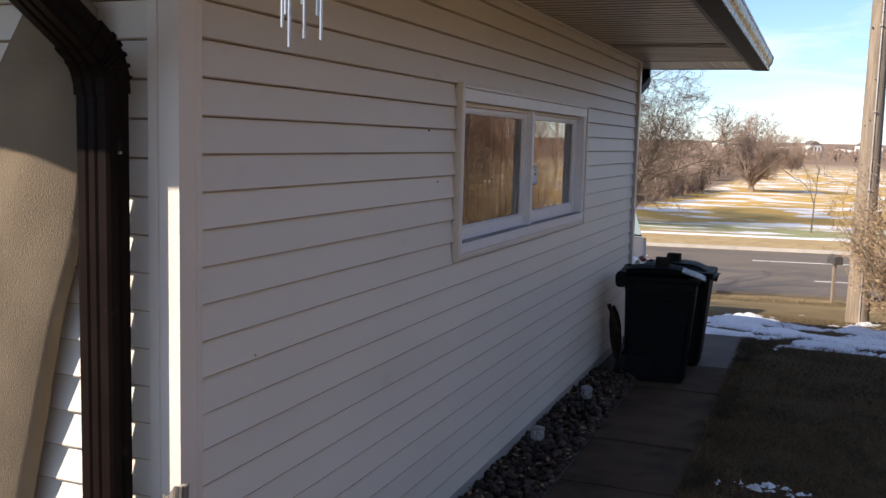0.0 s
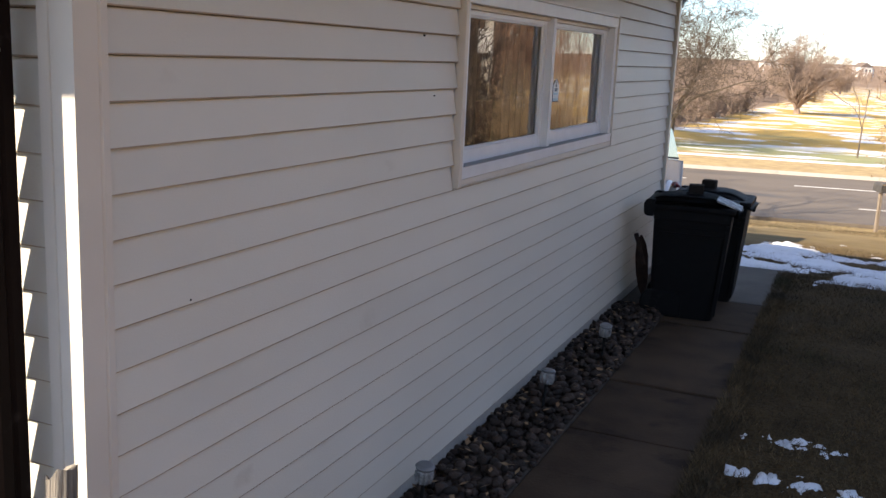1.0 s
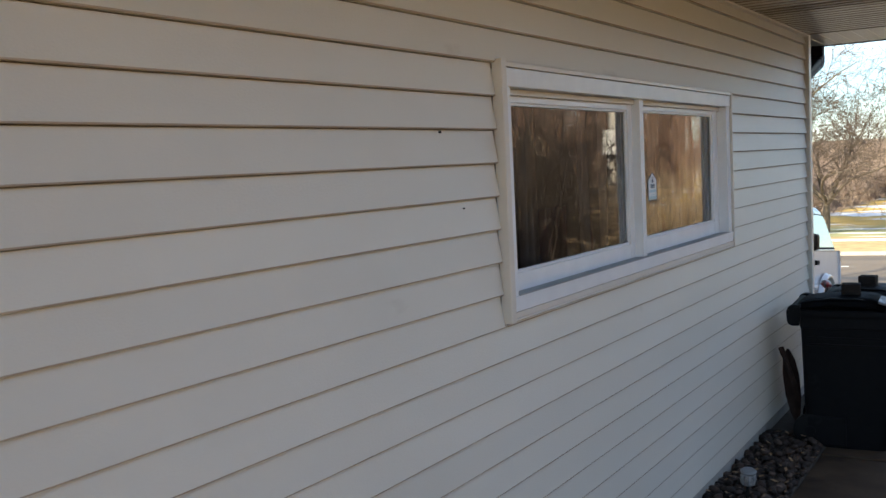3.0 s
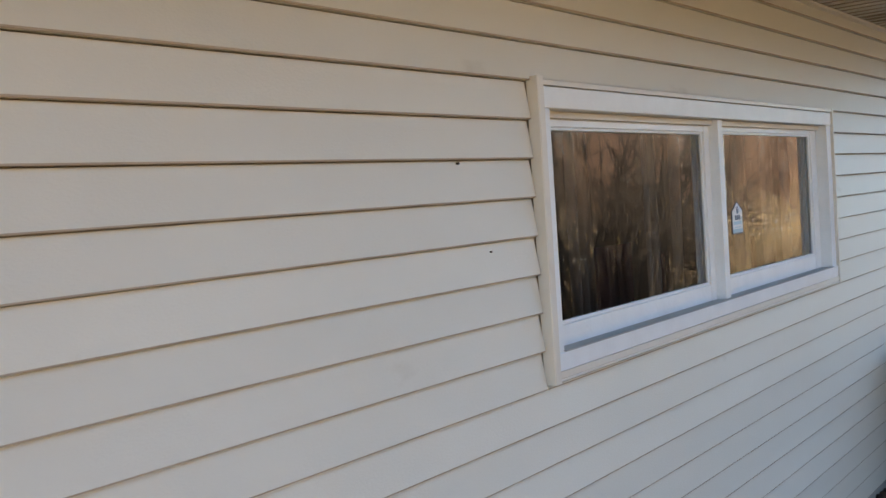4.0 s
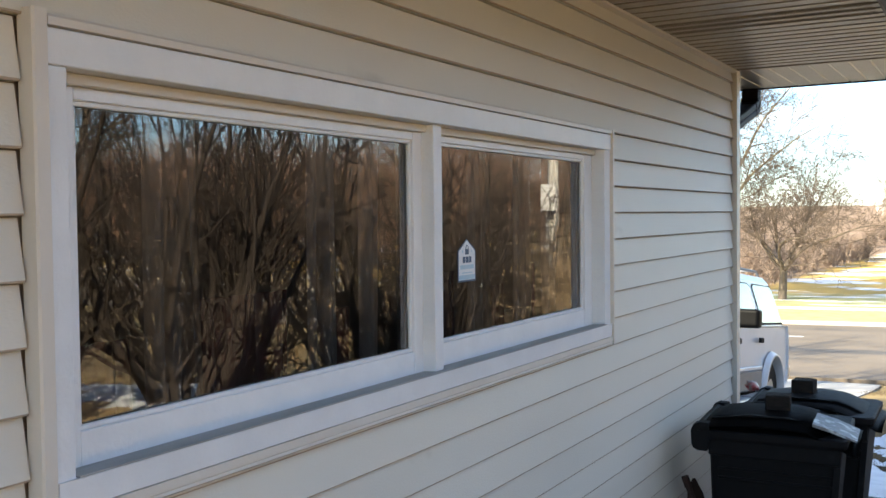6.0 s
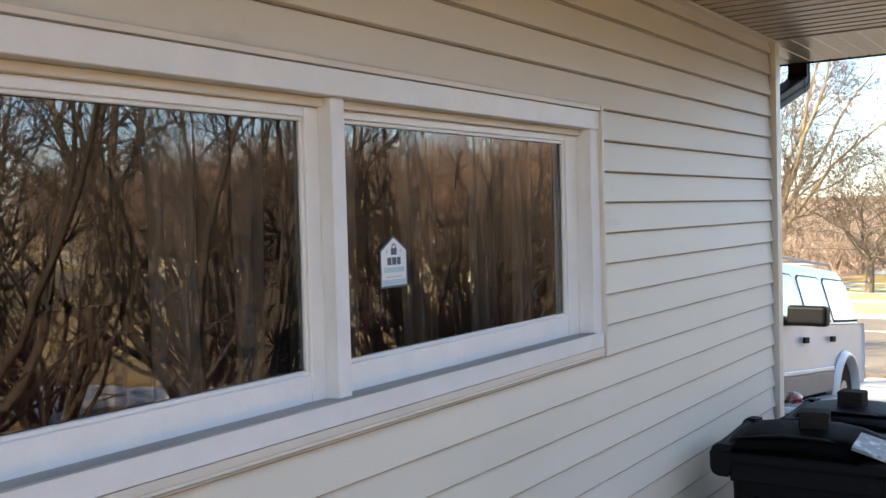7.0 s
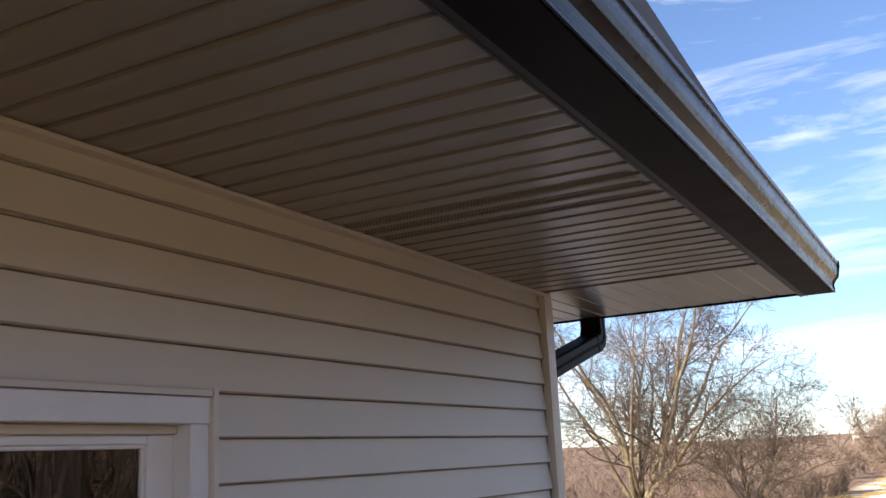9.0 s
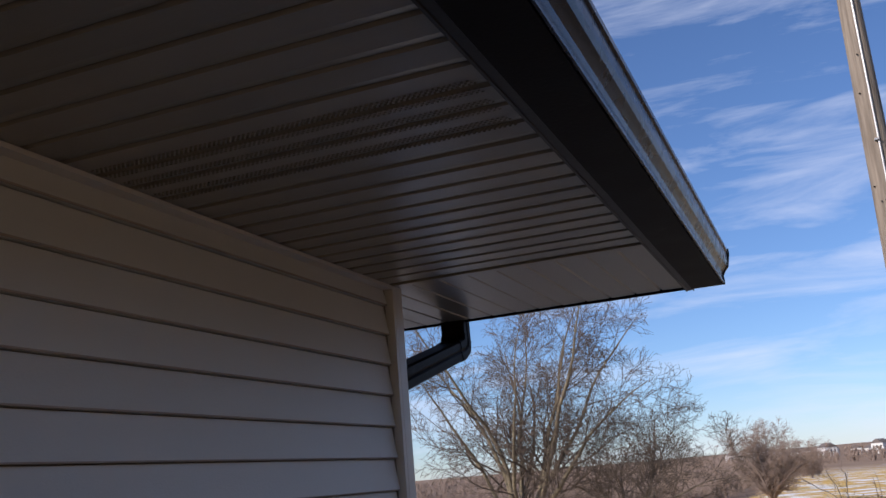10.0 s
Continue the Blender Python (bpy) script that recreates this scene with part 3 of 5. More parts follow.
tagged(fascia, "dark brown metal fascia along the eaves", "fascia", kind="structure")


def gutter_section(x, z):
    """An ogee gutter, seen in section: back, floor, the swelling face and the rolled lip."""
    pts = [(0, 0.125), (0, 0), (0.128, 0), (0.132, -0.003), (0.137, -0.002), (0.138, 0.004), (0.134, 0.012), (0.133, 0.026), (0.137, 0.038), (0.146, 0.049), (0.156, 0.059), (0.162, 0.072), (0.164, 0.086),
           (0.164, 0.108), (0.170, 0.111), (0.170, 0.125), (0.160, 0.126), (0.159, 0.086), (0.150, 0.060), (0.132, 0.044), (0.128, 0.026), (0.128, 0.005), (0.003, 0.005), (0.003, 0.125)]
    return [(x + 0.9 * u, z + v) for u, v in pts]


gutter = thing("gutter")
gx = EX + 0.037
part("trough", prism(bmesh.new(), gutter_section(gx, 2.492), "y", EY0, 9.285), M_GUTTER, gutter, smooth=False)
cap = [(gx + 0.9 * u, 2.492 + v) for u, v in ((-0.001, -0.004), (0.139, -0.004), (0.141, 0.012), (0.138, 0.028), (0.150, 0.047), (0.163, 0.060), (0.168, 0.080), (0.174, 0.107), (0.174, 0.129), (-0.001, 0.129))]
# added dark plate: paints out the light the gutter floor would mirror
part("underside", boxed(gx + 0.001, gx + 0.115, EY0, 9.285, 2.4885, 2.4915, 0), M_BROWN, gutter, "dark matte underside")
part("end_cap", prism(bmesh.new(), cap, "y", 9.286, 9.298), M_GUTTER, gutter)
part("end_cap", prism(bmesh.new(), cap, "y", EY0 - 0.012, EY0 - 0.001), M_GUTTER, gutter)
for k in range(9):
    y = 1.8 + 0.86 * k
    part("hanger_strap", boxed(gx + 0.004, gx + 0.144, y, y + 0.02, 2.610, 2.614, 0), M_GUTTER, gutter)
tagged(gutter, "dark brown ogee rain gutter on the side eave", "gutter")

roof = thing("roof")
bm = bmesh.new()
rx0, rx1, ry0, ry1 = -9.6, EX + 0.10, EY0 - 0.08, EY1 + 0.05
# unseen ridge, set high so the house shadow reaches the snow and car
zr, zt = 2.632, 6.6
mx = (rx0 + rx1) / 2
inset = 1.6
a = [bm.verts.new(p) for p in ((rx0, ry0, zr), (rx1, ry0, zr), (rx1, ry1, zr), (rx0, ry1, zr))]
b = [bm.verts.new(p) for p in ((rx0 + inset, (ry0 + ry1) / 2, zt), (rx1 - inset, (ry0 + ry1) / 2, zt))]
for f in ((a[0], a[1], b[1], b[0]), (a[1], a[2], b[1]), (a[2], a[3], b[0], b[1]), (a[3], a[0], b[0]), (a[3], a[2], a[1], a[0])):
    bm.faces.new(f)
bmesh.ops.recalc_face_normals(bm, faces=bm.faces[:])
part("shingle_cover", bm, M_SHINGLE, roof)
part("drip_edge", boxed(EX + 0.07, EX + 0.1005, ry0, ry1, 2.622, 2.638, 0), M_BROWN, roof)
tagged(roof, "hipped shingle roof, its unseen ridge raised for shade", "roof", kind="structure")

# ---- the window ----
window = thing("window_1")


def channel(name, pts, axis, a0, a1):
    return part(name, prism(bmesh.new(), pts, axis, a0, a1), M_TRIM, window)


# vinyl channel round the casing
channel("side_channel", [(-0.012, WY0), (0.021, WY0), (0.024, WY0 + 0.004), (0.024, WY0 + 0.026), (0.012, WY0 + 0.028), (-0.012, WY0 + 0.028)], "z", WZ0, WZ1 + 0.006)
channel("side_channel", [(-0.012, WY1), (0.021, WY1), (0.024, WY1 - 0.004), (0.024, WY1 - 0.018), (0.012, WY1 - 0.020), (-0.012, WY1 - 0.020)], "z", WZ0, WZ1)
channel("head_channel", [(-0.012, WZ1), (0.019, WZ1), (0.0215, WZ1 - 0.004), (0.0215, WZ1 - 0.016), (-0.012, WZ1 - 0.018)], "y", WY0 + 0.029, WY1 - 0.021)
channel("sill_channel", [(-0.012, WZ0), (0.016, WZ0), (0.022, WZ0 + 0.005), (0.018, WZ0 + 0.009), (0.021, WZ0 + 0.013), (0.020, WZ0 + 0.029), (-0.012, WZ0 + 0.030)], "y", WY0 + 0.029, WY1 - 0.021)
cy0, cy1, cz0, cz1 = WY0 + 0.030, WY1 - 0.021, WZ0 + 0.031, WZ1 - 0.019
part("head_casing", boxed(-0.15, 0.016, cy0, cy1, 1.966, cz1, 0.002), M_WHITE, window)
part("side_casing", boxed(-0.15, 0.012, cy0, 4.087, cz0 + 0.001, 1.9655, 0.002), M_WHITE, window)
part("side_casing", boxed(-0.15, 0.012, 6.452, cy1, cz0 + 0.001, 1.9655, 0.002), M_WHITE, window)
iy0, iy1, iz1 = 4.088, 6.451, 1.965
part("window_sill", prism(bmesh.new(), [(-0.15, cz0), (0.018, cz0), (0.020, 1.316), (-0.060, 1.312), (-0.15, 1.312)], "y", cy0 + 0.002, cy1 - 0.002), M_WHITE, window)
sill_z = 1.3125
# the ledge is greyer than the sill board below it
part("sill_ledge", prism(bmesh.new(), [(-0.040, 1.3136), (-0.040, 1.3166), (0.0195, 1.3196), (0.0195, 1.3166)], "y", 4.088, 6.451), mat("spotted grey sill paint", (0.40, 0.405, 0.40), (0.30, 0.30, 0.29), 0.7, 8, 0.3, 90, spots=(0.20, 0.19, 0.17), spot_at=0.66, spot_scale=12, stretch=(1, 0.3, 1)), window, "grey top of the sill")
part("head_stop", boxed(-0.15, -0.024, iy0, iy1, 1.946, iz1, 0.002), M_TRIM, window)
part("mullion", boxed(-0.12, -0.002, 5.236, 5.280, sill_z - 0.004, 1.9655, 0.002), M_WHITE, window)


def sash(y0, y1, z0, z1, left, right, top, bottom, xf):
    """A sash of four rails with an inner bead and its pane."""
    s = part("sash", boxed(xf - 0.035, xf, y0, y0 + left, z0, z1, 0.002), M_SASH, window)
    part("rail", boxed(xf - 0.035, xf, y1 - right, y1, z0, z1, 0.002), M_SASH, s)
    part("rail", boxed(xf - 0.035, xf - 0.0015, y0 + left, y1 - right, z1 - top, z1, 0.002), M_SASH, s)
    part("rail", boxed(xf - 0.035, xf - 0.0015, y0 + left, y1 - right, z0, z0 + bottom, 0.002), M_SASH, s)
    gy0, gy1, gz0, gz1 = y0 + left, y1 - right, z0 + bottom, z1 - top
    for a in ((gy0, gy1, gz0, gz0 + 0.009), (gy0, gy1, gz1 - 0.009, gz1), (gy0, gy0 + 0.009, gz0 + 0.009, gz1 - 0.009), (gy1 - 0.009, gy1, gz0 + 0.009, gz1 - 0.009)):
        part("bead", boxed(xf - 0.018, xf - 0.007, *a, 0.002), M_SASH, s)
    g = part("pane", boxed(xf - 0.022, xf - 0.018, gy0 - 0.004, gy1 + 0.004, gz0 - 0.004, gz1 + 0.004, 0), M_GLASS, s, "clear glass pane")
    g.visible_shadow = False
    return s


sash(iy0, 5.2355, sill_z, 1.9455, 0.050, 0.043, 0.022, 0.062, -0.038)
sash(5.2805, iy1, sill_z, 1.9455, 0.032, 0.073, 0.019, 0.067, -0.038)
tagged(window, "white wooden two-pane window in the clapboard wall", "window", kind="structure")
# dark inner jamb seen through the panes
part("inner_jamb", boxed(-0.165, -0.078, 5.165, 5.30, 1.30, 1.95, 0), M_BLOCK, window, "dark wooden inner mullion")
part("inner_jamb", boxed(-0.165, -0.078, 6.345, 6.45, 1.30, 1.95, 0), M_BLOCK, window, "dark wooden inner jamb")

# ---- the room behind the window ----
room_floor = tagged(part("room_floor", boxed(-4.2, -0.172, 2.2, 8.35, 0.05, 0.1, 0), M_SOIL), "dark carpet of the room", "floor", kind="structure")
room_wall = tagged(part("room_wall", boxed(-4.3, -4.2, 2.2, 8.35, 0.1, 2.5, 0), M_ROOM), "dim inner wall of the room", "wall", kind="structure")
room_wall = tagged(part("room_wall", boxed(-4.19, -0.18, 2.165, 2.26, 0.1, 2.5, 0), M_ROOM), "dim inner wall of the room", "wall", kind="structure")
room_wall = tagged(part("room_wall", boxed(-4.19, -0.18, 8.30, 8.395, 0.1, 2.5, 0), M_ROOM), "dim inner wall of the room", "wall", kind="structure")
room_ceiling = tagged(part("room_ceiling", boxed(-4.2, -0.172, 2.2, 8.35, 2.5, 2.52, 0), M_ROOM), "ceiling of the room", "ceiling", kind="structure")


def curtain(y0, y1, z0, z1, x, folds, depth, material, label, seed):
    """A hanging cloth with uneven folds."""
    rng = random.Random(seed)
    n = folds * 8
    ph = [rng.uniform(-.5, .5) for _ in range(folds + 2)]
    bm = bmesh.new()
    rows = []
    for z in (z0, lerp(z0, z1, 0.35), lerp(z0, z1, 0.7), z1):
        f = 1.0 if z < z1 else 0.6
        rows.append([bm.verts.new((x + depth * f * math.sin(2 * math.pi * k / 8 + ph[k // 8]), lerp(y0, y1, k / n) + 0.01 * math.sin(z * 3 + k), z)) for k in range(n + 1)])
    for a, b in zip(rows, rows[1:]):
        for k in range(n):
            bm.faces.new((a[k], a[k + 1], b[k + 1], b[k]))
    bmesh.ops.solidify(bm, geom=bm.faces[:], thickness=0.003)
    ob = part("curtain", bm, material, None, smooth=True)
    return tagged(ob, label, "curtain", "curtains in the window")


for k, (y0, y1, n_) in enumerate(((4.10, 4.17, 1), (4.36, 4.50, 3), (4.84, 4.95, 2), (5.06, 5.13, 1), (5.40, 5.44, 1), (5.62, 5.76, 3), (5.93, 6.08, 3), (6.17, 6.27, 2))):
    curtain(y0, y1, 1.0, 2.1, -0.115, n_, 0.014, M_CURTAIN, "narrow pale fold of curtain behind the window glass", k)
for k, (y0, y1, n_) in enumerate(((4.18, 4.34, 3), (4.52, 4.82, 4), (4.965, 5.05, 2), (5.45, 5.60, 3), (5.78, 5.92, 3), (6.09, 6.16, 2))):
    curtain(y0, y1, 1.0, 1.56 if k % 2 else 1.50, -0.15, n_, 0.014, M_MAROON, "dark maroon lower curtain behind the window glass", 20 + k)

# ---- ground, street, path ----
xs = sorted(set([round(-14 + 0.4 * k, 2) for k in range(80)] + [-1500, -900, -500, -300, -200, -140, -100, -70, -50, -36, -26, -19, 22, 28, 36, 50, 70, 100, 150, 220, 320, 500, 900, 1500]))
ys = sorted(set([round(-6 + 0.5 * k, 2) for k in range(110)] + [-400, -200, -90, -40, -20, -12, 52, 56, 61, 67, 74, 82, 91, 100, 110, 120, 135, 150, 170, 195, 225, 260, 300, 350, 420, 520, 650, 800, 1000, 1400, 2000, 2600]))
verts, faces = [], []
for y in ys:
    for x in xs:
        verts.append((x, y, ground_z(x, y) - (0.05 if 0.33 < x < 1.0 and 1 < y < 9.3 else 0)))
nx = len(xs)
for j in range(len(ys) - 1):
    for i in range(nx - 1):
        faces.append((j * nx + i, j * nx + i + 1, (j + 1) * nx + i + 1, (j + 1) * nx + i))
me = bpy.data.meshes.new("ground")
me.from_pydata(verts, [], faces)
me.shade_smooth()
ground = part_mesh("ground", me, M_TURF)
tagged(ground, "dry winter lawn and snow-streaked fields", "ground", kind="structure")


def strip(name, s0, s1, lift, drop, x0=-160.0, x1=120.0, step=4.0):
    """A slab that lies along the street, between two offsets across it."""
    v, f = [], []
    n = int((x1 - x0) / step)
    for k in range(n + 1):
        x = lerp(x0, x1, k / n)
        for s, up in ((s0, -drop), (s0, lift), (s1, lift), (s1, -drop)):
            v.append((x, s + 0.17 * x, -2.0 + up))
        if k:
            a, b = 4 * (k - 1), 4 * k
            f += [(a, a + 1, b + 1, b), (a + 1, a + 2, b + 2, b + 1), (a + 2, a + 3, b + 3, b + 2)]
    m_ = bpy.data.meshes.new(name)
    m_.from_pydata(v, [], f)
    return m_


road = part_mesh("road", strip("road", 26.3, 37.3, 0.012, 0.1), M_ROAD)
tagged(road, "worn grey street with tree shadows", "road", kind="structure")
for k in range(22):
    x0 = -84 + 7.6 * k
    part_mesh("lane_line", strip("lane_line", 33.9, 34.02, 0.018, 0.0, x0, x0 + 4.2, 2.1), M_PAINT, road)
    part_mesh("lane_line", strip("lane_line", 29.2, 29.3, 0.018, 0.0, x0 + 2, x0 + 3.6, 0.8), M_PAINT, road)
kerb = thing("kerb")
for k in range(40):
    x0 = -76 + 3.4 * k
    part_mesh("kerb_stone", strip("kerb_stone", 37.31, 37.62, 0.12, 0.1, x0, x0 + 3.38, 1.69), M_CURB, kerb)
tagged(kerb, "pale concrete kerbs along the street", "kerb", kind="structure")
verge = part_mesh("verge", strip("verge", 37.63, 41.9, 0.10, 0.1), mat("straw verge", (0.44, 0.33, 0.16), (0.30, 0.21, 0.10), 0.95, 2.5, 0.6, 20))
tagged(verge, "straw-coloured grass verge beyond the street", "verge", kind="structure")
walkway = part_mesh("far_walkway", strip("far_walkway", 42.3, 43.0, 0.085, 0.1), M_SNOW)
tagged(walkway, "snow-covered walkway beyond the verge", "pavement", kind="structure")

driveway = thing("driveway")
for i in range(3):
    for j in range(8):
        x0, y0 = -4.3 + 1.14 * i, 8.62 + 2.1 * j
        v = [(x, y, ground_z(x, y) + up) for up in (-0.1, 0.02) for x, y in ((x0, y0), (x0 + 1.125, y0), (x0 + 1.125, y0 + 2.085), (x0, y0 + 2.085))]
        m_ = bpy.data.meshes.new("slab")
        m_.from_pydata(v, [], [(4, 5, 6, 7), (0, 1, 5, 4), (1, 2, 6, 5), (2, 3, 7, 6), (3, 0, 4, 7)])
        part_mesh("slab", m_, M_DRIVE, driveway)
tagged(driveway, "grey concrete driveway in front of the house", "driveway", kind="structure")

path = thing("path")
yj = [-2.3, -1.1, 0.06, 1.06, 1.9, 2.7, 3.5, 4.28, 4.82, 5.62, 6.3, 7.05, 7.9, 9.34]
for k, (a, b) in enumerate(zip(yj, yj[1:])):
    d = 0.007 * math.sin(k * 2.3)
    bm = boxed(0.335, 1.0 if b < 9 else 1.03, a + 0.005, b - 0.005, -0.08, 0.006 + d, 0.007, 2)
    bmesh.ops.subdivide_edges(bm, edges=[e for e in bm.edges if e.calc_length() > 0.4], cuts=7, use_grid_fill=True)
    for v_ in bm.verts:
        if v_.co.z > -0.02:
            v_.co.z += 0.003 * noise.noise(v_.co * 3.0)
        if v_.co.x > 0.97:
            v_.co.x += 0.018 * noise.noise(Vector((0, v_.co.y * 5.0, 2)))
    # the last slab takes the lighter grey concrete
    part("slab", bm, M_CONC if b < 9 else M_GREYCONC, path, "" if b < 9 else "lighter grey slab at the front end")
tagged(path, "narrow brown-grey concrete path beside the house", "path", kind="structure")

# ---- old snow ----
def snow_sheet(name, x0, x1, y0, y1, step, level, scale, seed, label, edge, rise=0.05):
    """Snow that sinks below the turf where it has melted; only its patches stand out."""
    v, f = [], []
    nx_, ny_ = int((x1 - x0) / step), int((y1 - y0) / step)
    for j in range(ny_ + 1):
        for i in range(nx_ + 1):
            x, y = lerp(x0, x1, i / nx_), lerp(y0, y1, j / ny_)
            h = noise.fractal(Vector((x * scale, y * scale * 0.75, seed)), 0.45, 2.1, 6) + level - edge(x, y)
            v.append((x, y, ground_z(x, y) + max(-0.05, min(rise, 2.2 * rise * h)) + 0.18 * rise * noise.noise(Vector((x * 7, y * 7, 2))) + 0.1 * rise * noise.noise(Vector((x * 19, y * 19, 5)))))
    for j in range(ny_):
        for i in range(nx_):
            q = (j * (nx_ + 1) + i, j * (nx_ + 1) + i + 1, (j + 1) * (nx_ + 1) + i + 1, (j + 1) * (nx_ + 1) + i)
            if max(v[k][2] - ground_z(v[k][0], v[k][1]) for k in q) > -0.02:
                f.append(q)
    m_ = bpy.data.meshes.new(name)
    m_.from_pydata(v, [], f)
    ob = part_mesh(name, m_, M_SNOW, smooth=True)
    return tagged(ob, label, "snow", kind="stuff")


def front_edge(x, y):
    near = max(0, (9.62 - 0.36 * max(0, x - 0.8) - y) * 1.8)
    far = max(0, (y - 14.2) * 0.35)
    return near + far + max(0, (0.35 - x) * 3) * (1 if y < 25 else 0)


snow_sheet("snow", 0.0, 8.0, 8.4, 25.0, 0.05, 0.16, 1.0, 3.0, "old patchy snow on the front lawn", front_edge)
snow_sheet("snow", 1.1, 1.9, 4.3, 5.4, 0.014, -0.02, 13.0, 8.0, "small crumbs of old snow in the lawn", lambda x, y: min(9 * max(0, abs(y - 5.12) - 0.03) + 3.0 * max(0, abs(x - 1.38) - 0.09), 10 * max(0, abs(y - 4.60) - 0.05) + 2.0 * max(0, abs(x - 1.42) - 0.16)), 0.022)

# ---- grass ----
rng = random.Random(5)
v, f = [], []
def blades(count, x0, x1, y0, y1, h0, h1):
    for _ in range(count):
        x, y = rng.uniform(x0, x1), rng.uniform(y0, y1)
        if noise.noise(Vector((x * 2.2, y * 2.2, 0))) + rng.uniform(-.35, .6) < -0.1:
            continue
        z, h, a, b = ground_z(x, y), rng.uniform(h0, h1), rng.uniform(0, 6.28), rng.uniform(0, 6.28)
        dx, dy, w = math.cos(a) * h * 0.9, math.sin(a) * h * 0.9, 0.0022
        k = len(v)
        v.extend([(x - w * math.cos(b), y - w * math.sin(b), z - 0.004), (x + w * math.cos(b), y + w * math.sin(b), z - 0.004), (x + dx, y + dy, z + h)])
        f.append((k, k + 1, k + 2))
blades(95000, 0.98, 3.6, 2.6, 9.6, 0.010, 0.034)
blades(30000, 0.955, 1.07, 2.6, 9.4, 0.012, 0.05)
blades(30000, 0.3, 5.5, 9.3, 16.0, 0.02, 0.06)
blades(16000, -1.0, 7.0, 22.5, 26.0, 0.03, 0.09)
me = bpy.data.meshes.new("grass")
me.from_pydata(v, [], f)
grass = part_mesh("grass", me, mat("dry grass blades", (0.145, 0.096, 0.045), (0.042, 0.029, 0.014), 0.9, 2.6, spots=(0.042, 0.038, 0.014), spot_at=0.58, spot_scale=1.3, vary=0.7))
per_island(grass.data.materials[0])
tagged(grass, "short dull winter grass of straw and green", "grass", kind="stuff")

# ---- wheeled bins ----
def wheeled_bin():
    """A wheeled bin: hinge and grip towards -x, lid opening towards +x. Its origin is under its middle."""
    b = thing("wheeled_bin")
    rings = [rounded(-0.235, 0.195, -0.20, 0.20, 0.05, 0.0), rounded(-0.245, 0.205, -0.205, 0.205, 0.05, 0.06), rounded(-0.26, 0.262, -0.245, 0.245, 0.045, 0.70), rounded(-0.265, 0.272, -0.25, 0.25, 0.045, 0.785)]
    part("body", loft(bmesh.new(), rings), M_BIN, b)
    rings = [rounded(-0.275, 0.285, -0.265, 0.265, 0.05, 0.765), rounded(-0.28, 0.29, -0.27, 0.27, 0.05, 0.78), rounded(-0.28, 0.29, -0.27, 0.27, 0.05, 0.802), rounded(-0.27, 0.28, -0.262, 0.262, 0.05, 0.808)]
    part("rim", loft(bmesh.new(), rings), M_BIN, b)
    bm = bmesh.new()
    rows = []
    nx_, ny_ = 28, 28
    for i in range(nx_ + 1):
        u = i / nx_
        x = lerp(-0.300, 0.325, u)
        z = 0.822 + 0.034 * math.sin(math.pi * min(1.0, u * 1.05)) ** 0.6 - 0.052 * smooth_step((u - 0.62) / 0.38)
        row_ = []
        for j in range(ny_ + 1):
            w = 2 * j / ny_ - 1
            raised = 0.010 * smooth_step((0.66 - abs(w)) / 0.12) * smooth_step((u - 0.04) / 0.06) * smooth_step((0.92 - u) / 0.08)
            row_.append(bm.verts.new((x, lerp(-0.268, 0.268, j / ny_), z + raised - 0.024 * abs(w) ** 3)))
        rows.append(row_)
    for p, q in zip(rows, rows[1:]):
        for j in range(ny_):
            bm.faces.new((p[j], q[j], q[j + 1], p[j + 1]))
    bmesh.ops.solidify(bm, geom=bm.faces[:], thickness=0.018)
    bmesh.ops.recalc_face_normals(bm, faces=bm.faces[:])
    lid = part("lid", bm, M_BIN, b, smooth=True)
    for y in (-0.15, 0.15):
        part("rib", prism(bmesh.new(), [(-0.26, 0.826), (-0.1, 0.845), (0.06, 0.842), (0.12, 0.830), (0.12, 0.848), (0.06, 0.861), (-0.1, 0.864), (-0.26, 0.840)], "y", y - 0.01, y + 0.01), M_BIN, lid)
    part("grip", tube(bmesh.new(), [(-0.298, -0.25, 0.805), (-0.298, 0.25, 0.805)], 0.024, 10), M_BIN, b)
    for y in (-0.235, 0.235):
        part("grip_bracket", prism(bmesh.new(), [(-0.328, 0.745), (-0.330, 0.80), (-0.318, 0.826), (-0.295, 0.836), (-0.255, 0.834), (-0.25, 0.78), (-0.262, 0.715), (-0.30, 0.715), (-0.32, 0.725)], "y", y - 0.026, y + 0.026), M_BIN, b)
    part("axle", tube(bmesh.new(), [(-0.215, -0.20, 0.095), (-0.215, 0.20, 0.095)], 0.011, 8), M_GREY, b)
    for y in (-0.195, 0.195):
        w = part("wheel", tube(bmesh.new(), [(-0.215, y - 0.025, 0.095), (-0.215, y - 0.02, 0.095), (-0.215, y + 0.02, 0.095), (-0.215, y + 0.025, 0.095)], [0.085, 0.095, 0.095, 0.085], 20), M_BLACK, b)
        part("hub", tube(bmesh.new(), [(-0.215, y - 0.032, 0.095), (-0.215, y + 0.032, 0.095)], 0.03, 12), M_BIN, w)
    part("bolt", tube(bmesh.new(), [(-0.10, -0.218, 0.145), (-0.10, -0.204, 0.145)], 0.009, 10), M_CLAD, b, "grey round bolt head")
    part("axle_housing", boxed(-0.235, -0.02, -0.222, -0.196, 0.01, 0.185, 0.012, 2), M_BIN, b)
    part("skirt", boxed(-0.258, 0.262, -0.257, -0.240, 0.700, 0.770, 0.006, 2), M_BIN, b)
